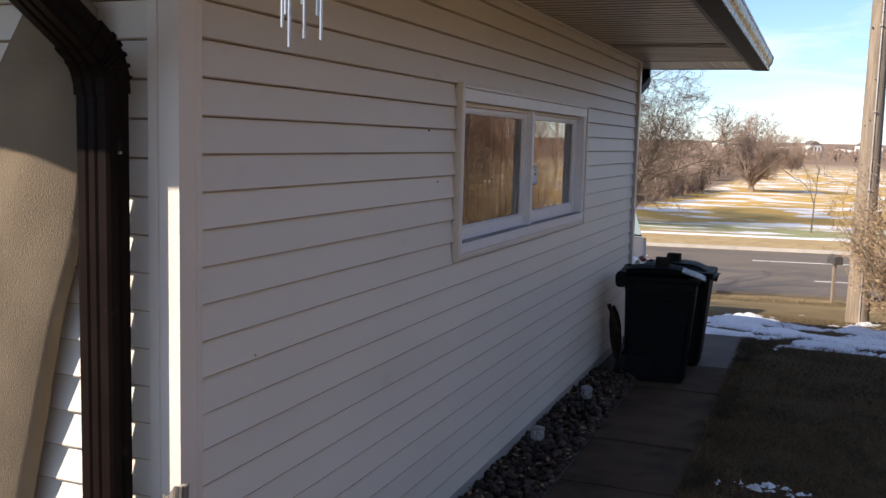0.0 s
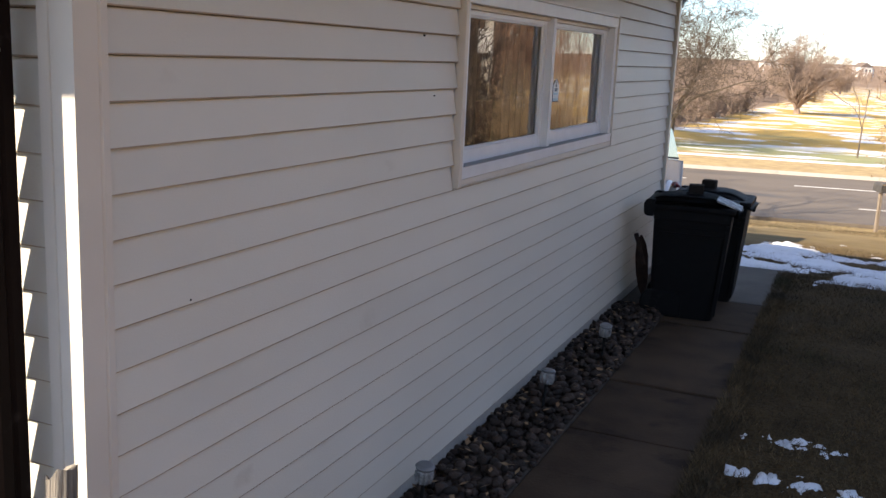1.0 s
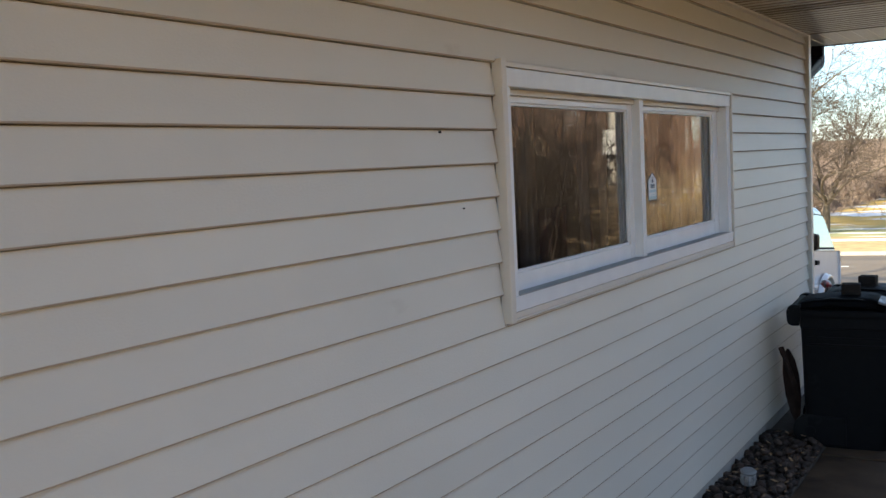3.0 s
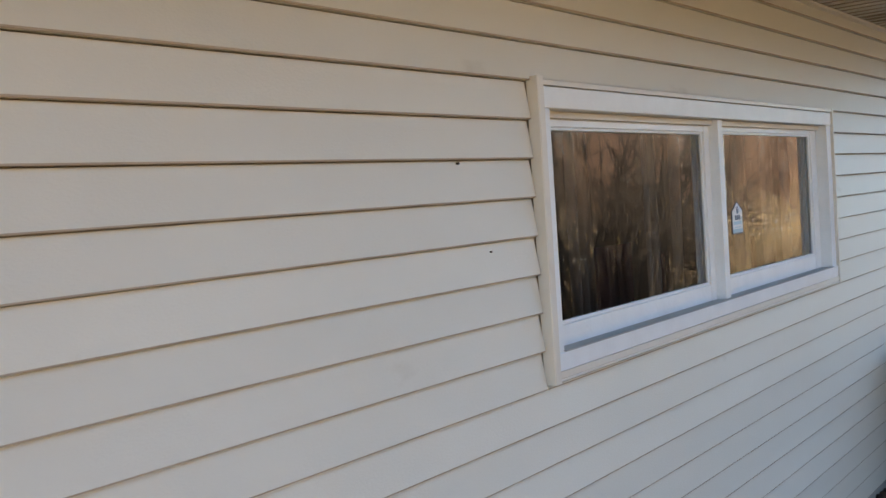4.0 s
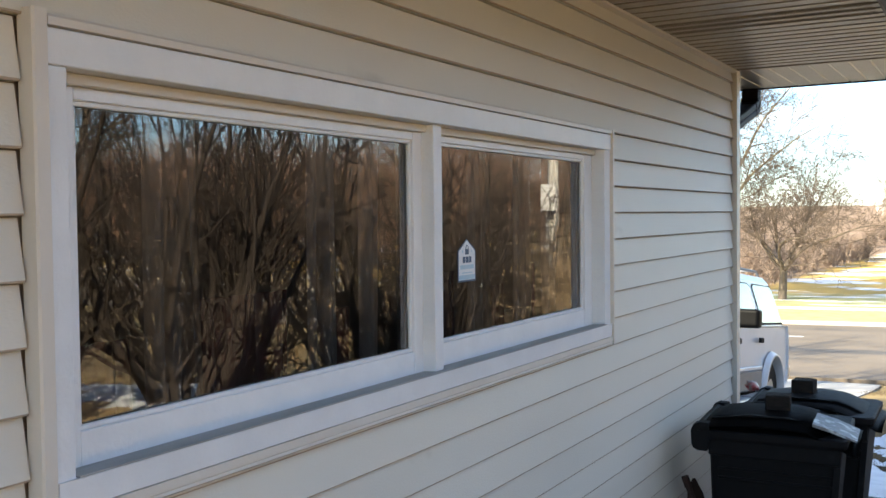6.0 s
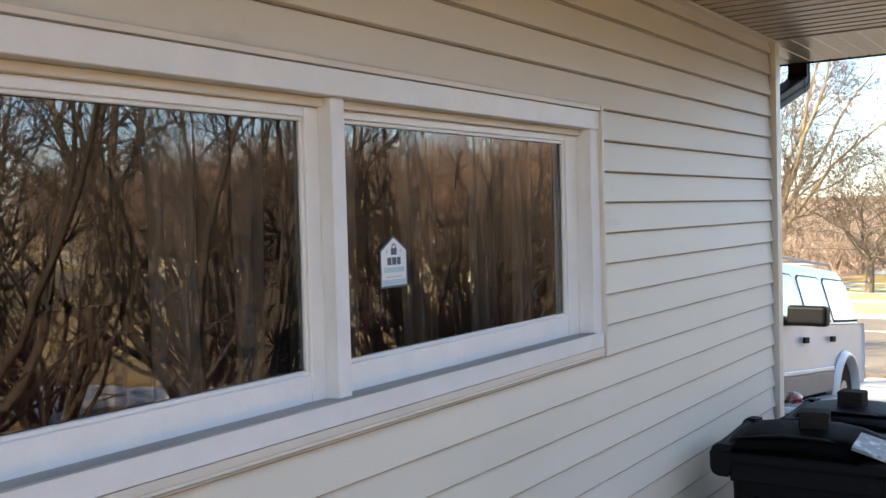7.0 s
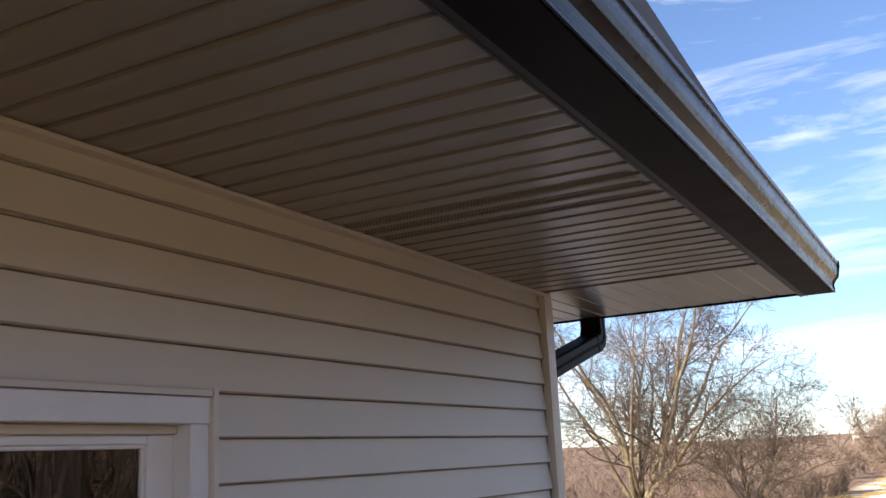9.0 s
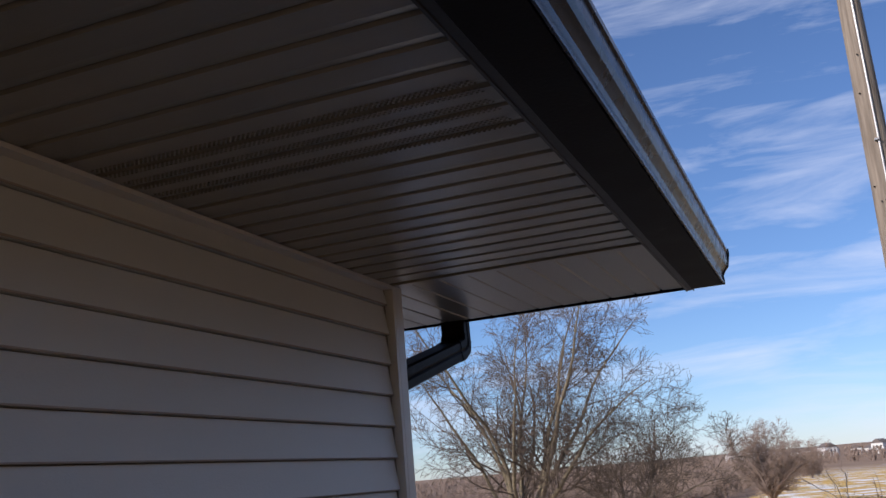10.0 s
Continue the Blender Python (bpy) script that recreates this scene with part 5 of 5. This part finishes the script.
for s in (1, -1):
    for pts in panes:
        cy, cz = sum(p[0] for p in pts) / 6, sum(p[1] for p in pts) / 6
        seal = side_pane("window_seal", [(cy + (y - cy) * 1.05, cz + (z - cz) * 1.09) for y, z in pts], s, 0.006, M_BLACK, car)
        side_pane("pane", pts, s, 0.010, M_CARGLASS, seal, 0.003)
    for y0 in (2.25, 3.24):
        h = part("door_handle", boxed(min(s * 0.98, s * 1.012), max(s * 0.98, s * 1.012), y0, y0 + 0.14, 0.98, 1.04, 0.006), M_BLACK, car)
    m_ = part("mirror", boxed(min(s * 1.0, s * 1.37), max(s * 1.0, s * 1.37), 1.64, 1.80, 1.165, 1.36, 0.035, 3), M_MIRROR, car, "black door mirror")
    part("mirror_arm", boxed(min(s * 0.93, s * 1.01), max(s * 0.93, s * 1.01), 1.66, 1.78, 1.16, 1.25, 0.01), M_BLACK, m_)
    part("cladding", boxed(min(s * 0.975, s * 0.995), max(s * 0.975, s * 0.995), 1.44, 3.38, 0.45, 0.66, 0.006), M_CLAD, car)
    part("moulding", boxed(min(s * 0.98, s * 1.0), max(s * 0.98, s * 1.0), 1.42, 3.40, 0.67, 0.71, 0.006), M_CAR, car)
    st = part("running_board", boxed(min(s * 0.94, s * 1.16), max(s * 0.94, s * 1.16), 1.50, 3.32, 0.34, 0.40, 0.012, 2), M_CAR, car)
    for y0 in (1.62, 2.45):
        part("tread", boxed(min(s * 1.0, s * 1.13), max(s * 1.0, s * 1.13), y0, y0 + 0.72, 0.401, 0.408, 0.003), M_CLAD, st)
    for c in (FA, RA):
        outer, inner = arc(c, 0.37, 0.50, -6, 186, 16), arc(c, 0.37, 0.435, -6, 186, 16)
        bm = bmesh.new()
        oo = [bm.verts.new((s * 0.975, y, z)) for y, z in outer]
        om = [bm.verts.new((s * 1.035, lerp(y, c, 0.06), lerp(z, 0.37, 0.06))) for y, z in outer]
        oi = [bm.verts.new((s * 1.04, y, z)) for y, z in inner]
        ob_ = [bm.verts.new((s * 0.9, y, z)) for y, z in inner]
        for a, b in ((oo, om), (om, oi), (oi, ob_)):
            for k in range(16):
                bm.faces.new((a[k], a[k + 1], b[k + 1], b[k]))
        bmesh.ops.recalc_face_normals(bm, faces=bm.faces[:])
        part("wheel_flare", bm, M_CAR, car, smooth=True)
        w = part("wheel", tube(bmesh.new(), [(s * 0.70, c, 0.38), (s * 0.72, c, 0.38), (s * 0.95, c, 0.38), (s * 0.97, c, 0.38)], [0.34, 0.38, 0.38, 0.33], 30), M_BLACK, car)
        part("rim", tube(bmesh.new(), [(s * 0.90, c, 0.38), (s * 0.965, c, 0.38), (s * 0.972, c, 0.38)], [0.22, 0.225, 0.12], 24), M_GREY, w)
        part("mud_flap", boxed(min(s * 0.72, s * 1.0), max(s * 0.72, s * 1.0), c + 0.46, c + 0.475, 0.18, 0.56, 0.003), M_BLACK, car)
    part("tail_light", boxed(min(s * 0.80, s * 0.965), max(s * 0.80, s * 0.965), 4.77, 4.812, 0.80, 1.12, 0.008), M_RED, car)
    part("roof_rail", tube(bmesh.new(), [(s * 0.66, 2.35, 1.81), (s * 0.66, 2.45, 1.86), (s * 0.66, 4.3, 1.86), (s * 0.66, 4.4, 1.81)], 0.018, 8), M_CLAD, car)
    part("headlight", boxed(min(s * 0.6, s * 0.93), max(s * 0.6, s * 0.93), -0.004, 0.04, 0.76, 0.92, 0.01), M_CHROME, car)
for y in (2.9, 4.1):
    part("roof_bar", tube(bmesh.new(), [(-0.66, y, 1.86), (0.66, y, 1.86)], 0.014, 8), M_CLAD, car)
# one black box through the underbody stands for the shade inside the arches
part("well_lining", boxed(-0.90, 0.90, 0.35, 4.5, 0.30, 0.84, 0.02), M_BLACK, car)
bm = bmesh.new()
loft(bm, [[(-0.80, 1.33, 1.215), (0.80, 1.33, 1.215), (0.68, 1.95, 1.68), (-0.68, 1.95, 1.68)], [(-0.80, 1.30, 1.225), (0.80, 1.30, 1.225), (0.68, 1.925, 1.69), (-0.68, 1.925, 1.69)]])
part("windscreen", bm, M_CARGLASS, car)
part("bumper", boxed(-0.98, 0.98, 4.78, 4.92, 0.50, 0.66, 0.02, 2), M_CHROME, car, "bright rear bumper")
part("bumper", boxed(-0.97, 0.97, -0.12, 0.02, 0.46, 0.66, 0.03, 2), M_CHROME, car, "bright front bumper")
part("grille", boxed(-0.58, 0.58, -0.01, 0.03, 0.72, 0.94, 0.01), M_CLAD, car)
part("tail_window", loft(bmesh.new(), [[(-0.78, 4.745, 1.25), (0.78, 4.745, 1.25), (0.66, 4.61, 1.66), (-0.66, 4.61, 1.66)], [(-0.78, 4.72, 1.25), (0.78, 4.72, 1.25), (0.66, 4.59, 1.66), (-0.66, 4.59, 1.66)]]), M_CARGLASS, car)
slope = math.degrees(math.atan2(ground_z(-2, 15.3) - ground_z(-2, 12.3), 3.0))
CAR_Y = 11.36
za, zb = ground_z(-2, CAR_Y + FA), ground_z(-2, CAR_Y + RA)
car.matrix_basis = pose(-2.26, CAR_Y, za - (zb - za) * FA / (RA - FA) - 0.045, math.degrees(math.atan2(zb - za, RA - FA)), 0, -2.0)
tagged(car, "white four-door utility car parked on the driveway", "car")

# ---- trees and shrubs ----
SPEC = ((8, 3.4, 48, 7, 4, 0.15), (7, 1.8, 46, 5, 3, 0.15), (6, 0.9, 46, 3, 3, 0.15), (2, 0.5, 38, 2, 3, 0.2))
SPEC_FINE = ((13, 2.0, 46, 5, 3, 0.08), (8, 1.1, 46, 4, 3, 0.1), (6, 0.6, 44, 2, 3, 0.1))
SPEC_MID = ((9, 2.4, 42, 5, 4, 0.15), (6, 1.1, 42, 4, 3, 0.15), (4, 0.6, 40, 2, 3, 0.2))


def put(ob, x, y, turn=0.0, size=1.0, sink=0.0):
    ob.matrix_basis = pose(x, y, ground_z(x, y) - sink, 0, 0, turn) @ Matrix.Scale(size, 4)
    return ob


tree_a = put(bare_tree(11, 13.0, 0.27, 12, SPEC, M_BARK2, M_TWIG, 0.75, 0.1, "spreading bare tree across the street with yellowish bark", thin=0.009), -11.3, 45.5)
tree_b = put(bare_tree(23, 7.6, 0.18, 7, SPEC, M_BARK, M_TWIG, 0.95, 0.2, "broad bare tree on the straw-coloured bank", thin=0.009), -6.75, 45.6, 0, 0.86)
tree_c = put(bare_tree(31, 7.0, 0.30, 15, SPEC_FINE, M_FARWOOD, M_FARWOOD, 0.68, 0.07, "rounded bare tree standing in the snow-streaked field", thin=0.011), -4.5, 97.6, 0, 1.02)
tree_d = copy_thing(tree_c, pose(-3.4, 190, ground_z(-3.4, 190), 0, 0, 130) @ Matrix.Scale(0.72, 4))


def shrub(seed, height, stems, material, twig, label, spread=0.5, r0=0.026, thin=0.0045):
    rng = random.Random(seed)
    root = thing("bare_shrub")
    thick, fine = [], []
    for k in range(stems):
        a = rng.uniform(0, 2 * math.pi)
        o = spread * rng.uniform(0.1, 1)
        stem = wander(rng, (0.3 * math.cos(a) * rng.random(), 0.3 * math.sin(a) * rng.random(), -0.1), (math.cos(a) * o, math.sin(a) * o, 1), height * rng.uniform(0.6, 1.05), r0 * rng.uniform(0.6, 1.2), 0.006, 11, 0.20, 0.085)
        thick.append((*stem, 5))
        branches(rng, stem, 0, ((7, 1.1, 40, 6, 3, 0.04), (3, 0.5, 40, 3, 3, 0.1)), fine, thin)
    part_mesh("stem_clump", lines_mesh("stem_clump", thick), material, root)
    part_mesh("crown", lines_mesh("crown", fine), twig, root)
    return tagged(root, label, "shrub", "bare shrubs along the lot")


rng = random.Random(77)
kinds = [shrub(101, 3.2, 22, M_STEM, M_STEM, "tall leafless dark-stemmed shrub", 0.85, 0.036, 0.0078), shrub(102, 2.7, 20, M_STEM, M_TWIG, "leafless shrub with tan twigs", 0.8, 0.031, 0.0075), shrub(103, 3.9, 18, M_STEM, M_STEM, "tall leafless grey-brown shrub", 0.75, 0.046, 0.008)]
spots = []
for k in range(13):
    spots.append((rng.uniform(5.2, 6.7), 4.4 + 1.32 * k + rng.uniform(-.4, .4)))
for k in range(4):
    spots.append((rng.uniform(8.4, 11.2), 5.5 + 3.4 * k + rng.uniform(-.7, .7)))
for k, (x, y) in enumerate(spots):
    m = pose(x, y, ground_z(x, y), 0, 0, rng.uniform(0, 360)) @ Matrix.Scale(rng.uniform(0.85, 1.15), 4)
    if k < 3:
        kinds[k].matrix_basis = m
    else:
        copy_thing(kinds[(k + k // 3) % 3], m)
for x, y, q in ((4.7, 13.2, 0.7), (5.0, 15.4, 0.75)):
    copy_thing(kinds[0], pose(x, y, ground_z(x, y), 0, 0, 90 * x) @ Matrix.Scale(q, 4))

# a low bank of bare earth and old leaves behind the shrubs
bm = bmesh.new()
rows = []
for i in range(15):
    f = i / 14
    row = []
    for k in range(36):
        a = 2 * math.pi * k / 36
        r = (1 - f) * (1 + 0.14 * math.sin(3 * a + 1) + 0.08 * math.sin(7 * a))
        x, y = 9.4 + 1.7 * r * math.cos(a), 8.2 + 2.3 * r * math.sin(a)
        row.append((x, y, ground_z(x, y) - 0.06 + 0.62 * (1 - (1 - f) ** 2) + 0.05 * noise.noise(Vector((x * 2.2, y * 2.2, 3)))))
    rows.append(row)
mound = part("earth_mound", loft(bm, rows), mat("bare earth with old leaves", (0.46, 0.26, 0.13), (0.26, 0.14, 0.072), 0.95, 6, 0.8, 30, spots=(0.12, 0.07, 0.04), spot_at=0.6, spot_scale=9), smooth=True)
tagged(mound, "low bank of bare reddish earth behind the shrubs", "earth mound", kind="structure")

# tall dry reeds round the second pole
rng = random.Random(52)
lines = []
for k in range(2600):
    x, y = 4.6 + 5.4 * rng.random(), 16.6 + 8.6 * rng.random()
    if noise.noise(Vector((x * 0.5, y * 0.5, 4))) + rng.uniform(-0.3, 0.5) < 0:
        continue
    a, o = rng.uniform(0, 2 * math.pi), rng.uniform(0.03, 0.4)
    h = rng.uniform(1.0, 2.3)
    lines.append((*wander(rng, (x, y, ground_z(x, y) - 0.05), (math.cos(a) * o, math.sin(a) * o, 1), h, 0.011, 0.004, 5, 0.14, -0.05), 3))
reeds = part_mesh("reeds", lines_mesh("reeds", lines), M_REED)
tagged(reeds, "tall dry tan reeds beside the lot", "reeds", kind="stuff")

second_pole = thing("utility_pole")
part("shaft", loft(bmesh.new(), [[(math.cos(2 * math.pi * j / 18) * (0.115 - 0.004 * k), math.sin(2 * math.pi * j / 18) * (0.115 - 0.004 * k), -0.4 + 0.9 * k) for j in range(18)] for k in range(11)]), mat("pale weathered pole", (0.52, 0.48, 0.42), (0.38, 0.345, 0.30), 0.9, 8, 0.5, 30, stretch=(3, 3, 0.2)), second_pole, smooth=True)
cabinet = part("meter_box", boxed(-0.13, 0.13, -0.26, -0.115, 2.95, 3.42, 0.012, 2), M_HOUSE, second_pole, "pale grey metal box")
part("lid", boxed(-0.115, 0.115, -0.272, -0.261, 3.0, 3.38, 0.004), M_HOUSE, cabinet)
part("conduit", tube(bmesh.new(), [(0.06, -0.13, 0.0), (0.06, -0.13, 1.5), (0.06, -0.15, 2.95)], 0.018, 8), M_GREY, second_pole)
second_pole.matrix_basis = pose(5.46, 18.8, ground_z(5.46, 18.8))
tagged(second_pole, "pale wooden pole with a grey box among the reeds", "utility pole")
tall = bare_tree(41, 8.5, 0.17, 5, SPEC_MID, M_BARK, M_TWIG, 0.4, 0.2, "tall bare tree standing among the shrubs", thin=0.006)
tall.matrix_basis = pose(12.5, 13.5, ground_z(12.5, 13.5))
# the last three are unseen, added to cast shade on road, snow and drive
for k, (x, y) in enumerate(((17, 46.5), (21.5, 48), (28, 50), (34, 52), (14.5, 9.0), (19, 5.5), (-8.4, 16.5), (-11.5, 20.0), (-6.6, 11.6))):
    copy_thing(tall, pose(x, y, ground_z(x, y), 0, 0, 57 * k) @ Matrix.Scale(0.85 + 0.09 * (k % 4), 4))

# ---- the dry bush at the pole ----
rng = random.Random(12)
bush = thing("dry_bush")
thick, fine, lv, lf = [], [], [], []
for k in range(84):
    a = rng.uniform(0, 2 * math.pi)
    o = rng.uniform(0.1, 0.52)
    stem = wander(rng, (0.3 * math.cos(a) * rng.random(), 0.3 * math.sin(a) * rng.random(), -0.1), (math.cos(a) * o, math.sin(a) * o, 1), rng.uniform(1.4, 2.5), 0.015, 0.004, 7, 0.16, 0.0)
    thick.append((*stem, 4))
    branches(rng, stem, 0, ((9, 0.6, 44, 5, 3, 0.1), (6, 0.32, 46, 3, 3, 0.15)), fine, 0.0032)
for pts, rad, sides in fine:
    for p in pts[1:]:
        if rng.random() < 0.85:
            q = p + Vector((rng.uniform(-.04, .04), rng.uniform(-.04, .04), rng.uniform(-.05, .02)))
            u = Vector((rng.uniform(-1, 1), rng.uniform(-1, 1), rng.uniform(-1, 1))).normalized() * rng.uniform(0.012, 0.024)
            w = u.orthogonal().normalized() * rng.uniform(0.006, 0.012)
            k = len(lv)
            lv += [tuple(q - u), tuple(q + w), tuple(q + u), tuple(q - w)]
            lf.append((k, k + 1, k + 2, k + 3))
part_mesh("stem_clump", lines_mesh("stem_clump", thick), M_TWIG2, bush)
part_mesh("crown", lines_mesh("crown", fine), M_TWIG2, bush)
me = bpy.data.meshes.new("leaves")
me.from_pydata(lv, [], lf)
tagged(part_mesh("leaves", me, mat("dry tan leaf", (0.42, 0.30, 0.18), (0.26, 0.175, 0.10), 0.9, 2.0), bush), kind="stuff")
bush.matrix_basis = pose(2.97, 15.1, ground_z(2.97, 15.1), 0, 0, 0)
tagged(bush, "dense dry tan bush at the foot of the pole", "bush")

sapling = bare_tree(61, 3.6, 0.035, 3, ((7, 0.9, 32, 4, 3, 0.2), (4, 0.45, 36, 3, 3, 0.2)), M_BARK, M_TWIG, 0.22, 0.35, "young bare tree beyond the street")
put(sapling, 1.33, 46.5)

# ---- woods in the distance ----
def wood(count, seed, place, h0, h1, twigs, name, label, material=None, low=0.05):
    """Many small leafless trees as one sheet of twigs."""
    rng_ = random.Random(seed)
    lines_ = []
    for _ in range(count):
        x, y = place(rng_)
        z, h = ground_z(x, y), rng_.uniform(h0, h1)
        w = h * rng_.uniform(0.3, 0.5)
        t = max(1.0, y / 60)
        lines_.append((*wander(rng_, (x, y, z - 0.3), (rng_.uniform(-.1, .1), 0, 1), h * 0.8, 0.03 * t, 0.015 * t, 3, 0.1, 0.05), 3))
        for _k in range(twigs):
            a, f = rng_.uniform(0, 2 * math.pi), rng_.uniform(low, 0.7)
            o = rng_.uniform(0.3, 1.1)
            lines_.append((*wander(rng_, (x, y, z + h * f * 0.8), (math.cos(a) * o, math.sin(a) * o, 1), h * rng_.uniform(0.2, 0.48), 0.025 * t, 0.010 * t, 3, 0.25, 0.02), 3))
    ob = part_mesh(name, lines_mesh(name, lines_), material or M_FARWOOD)
    return tagged(ob, label, "woods", kind="stuff")


def bank(r):
    y = lerp(53, 96, r.random())
    return lerp(-8.7, -75, r.random() ** 1.7), y


wood(700, 5, bank, 1.6, 3.9, 46, "thicket", "brown leafless thicket along the bank", None, 0.0)
wood(520, 8, lambda r: (-11.5 - 130 * r.random() ** 1.4, r.uniform(105, 190)), 3.6, 5.6, 36, "far_woods", "brown winter woods beyond the field")
wood(70, 6, lambda r: (r.uniform(-15, -3.0), r.uniform(225, 260)), 3.2, 5.6, 40, "far_woods", "brown winter woods beyond the field")
wood(900, 7, lambda r: (r.uniform(-320, 110), r.uniform(400, 560)), 3.2, 5.6, 20, "far_woods", "brown winter woods on the horizon")
wood(600, 9, lambda r: (r.uniform(-420, 200), r.uniform(610, 800)), 4.0, 6.5, 14, "far_woods", "brown winter woods on the horizon")
# the unseen southern stretch is added to hold low sky light off the wall
wood(420, 10, lambda r: (r.uniform(20, 60), r.uniform(-30, 18)), 8.5, 12.0, 44, "side_woods", "brown winter woods beside the lot", M_SIDEWOOD)
wood(430, 15, lambda r: (r.uniform(20, 95), r.uniform(56, 90)), 10.5, 15.5, 46, "side_woods", "brown winter woods beyond the street", M_SIDEWOOD)

# ---- far houses ----
def far_house(w, d, h):
    hs = thing("house")
    part("wall", boxed(-w / 2, w / 2, -d / 2, d / 2, -2, h, 0), M_HOUSE, hs)
    part("roof", prism(bmesh.new(), [(-w / 2 - 0.4, h), (w / 2 + 0.4, h), (0, h + w * 0.32)], "y", -d / 2 - 0.4, d / 2 + 0.4), M_HOUSEROOF, hs)
    for k in range(3):
        part("window", boxed(-w / 2 + w * (0.12 + 0.3 * k), -w / 2 + w * (0.28 + 0.3 * k), -d / 2 - 0.05, -d / 2 - 0.01, h * 0.35, h * 0.7, 0), M_CARGLASS, hs)
    return tagged(hs, "pale house on the far ridge", "house", "houses on the ridge")


rng = random.Random(14)
h0 = far_house(8, 9, 5)
h0.matrix_basis = pose(-38, 570, ground_z(-38, 570) + 1.0, 0, 0, 10)
for k in range(15):
    x, y = -52 + 7.6 * k + rng.uniform(-3, 3), rng.uniform(560, 600)
    copy_thing(h0, pose(x, y, ground_z(x, y) + rng.uniform(0.3, 2.2), 0, 0, rng.uniform(-40, 40)) @ Matrix.Scale(rng.uniform(0.6, 1.0), 4))

# ---- rocks along the wall ----
bed = thing("rock_bed")
part("soil", boxed(-0.03, 0.334, 1.99, 9.0, -0.08, 0.012, 0), M_SOIL, bed)
rng = random.Random(21)
shapes = []
for k in range(9):
    bm = bmesh.new()
    bmesh.ops.create_icosphere(bm, subdivisions=1, radius=1.0)
    q = (rng.uniform(0.85, 1.25), rng.uniform(0.7, 1.0), rng.uniform(0.5, 0.75))
    for v_ in bm.verts:
        f_ = 1 + 0.22 * noise.noise(v_.co * 1.3 + Vector((k * 7.1, 0, 0)))
        v_.co = Vector((v_.co.x * q[0], v_.co.y * q[1], v_.co.z * q[2])) * f_
    me = bpy.data.meshes.new("rock")
    bm.to_mesh(me)
    bm.free()
    me.shade_smooth()
    me.materials.append(M_ROCK)
    shapes.append(me)
spots = []
for y in np.arange(2.05, 7.35, 0.044):
    for x in np.arange(-0.005, 0.36, 0.046):
        spots.append((x + rng.uniform(-.016, .016), y + rng.uniform(-.016, .016), 0))
for _ in range(330):
    spots.append((rng.uniform(0.02, 0.30), rng.uniform(2.2, 7.2), 1))
near = sorted(range(len(spots)), key=lambda i: abs(spots[i][1] - 4.7) - 0.3 * spots[i][2])[:300]
near = set(near)
verts, faces = [], []
for i, (x, y, layer) in enumerate(spots):
    r = rng.uniform(0.020, 0.036) if x < 0.31 else rng.uniform(0.016, 0.026)
    m_ = pose(x, y, 0.018 + r * 0.25 + layer * 0.026 + 0.02 * max(0, 0.2 - abs(x - 0.12)), rng.uniform(-25, 25), rng.uniform(-25, 25), rng.uniform(0, 360)) @ Matrix.Scale(r, 4)
    me = shapes[i % 9]
    if i in near:
        ob = new("rock", me)
        ob.parent = bed
        ob.matrix_basis = m_
    else:
        k = len(verts)
        verts += [tuple(m_ @ v_.co) for v_ in me.vertices]
        faces += [tuple(k + j for j in p.vertices) for p in me.polygons]
me = bpy.data.meshes.new("rocks")
me.from_pydata(verts, [], faces)
me.shade_smooth()
rest_mat = M_ROCK.copy()
rest_mat.name = "river rock, joined"
per_island(rest_mat)
tagged(part_mesh("rocks", me, rest_mat, bed), kind="stuff")
lv, lf = [], []
for _ in range(160):
    x, y = rng.uniform(0.0, 0.36), rng.uniform(2.4, 7.2)
    a, s_ = rng.uniform(0, 6.28), rng.uniform(0.012, 0.026)
    u, w = Vector((math.cos(a), math.sin(a), rng.uniform(-.4, .4))) * s_, Vector((-math.sin(a), math.cos(a), rng.uniform(-.5, .5))) * s_ * 0.5
    p, k = Vector((x, y, 0.075)), len(lv)
    lv += [tuple(p - u), tuple(p + w), tuple(p + u), tuple(p - w)]
    lf.append((k, k + 1, k + 2, k + 3))
me = bpy.data.meshes.new("dry_leaves")
me.from_pydata(lv, [], lf)
tagged(part_mesh("dry_leaves", me, M_LEAF, bed), kind="stuff")
tagged(bed, "bed of dark river rocks between wall and path", "rock bed", kind="structure")
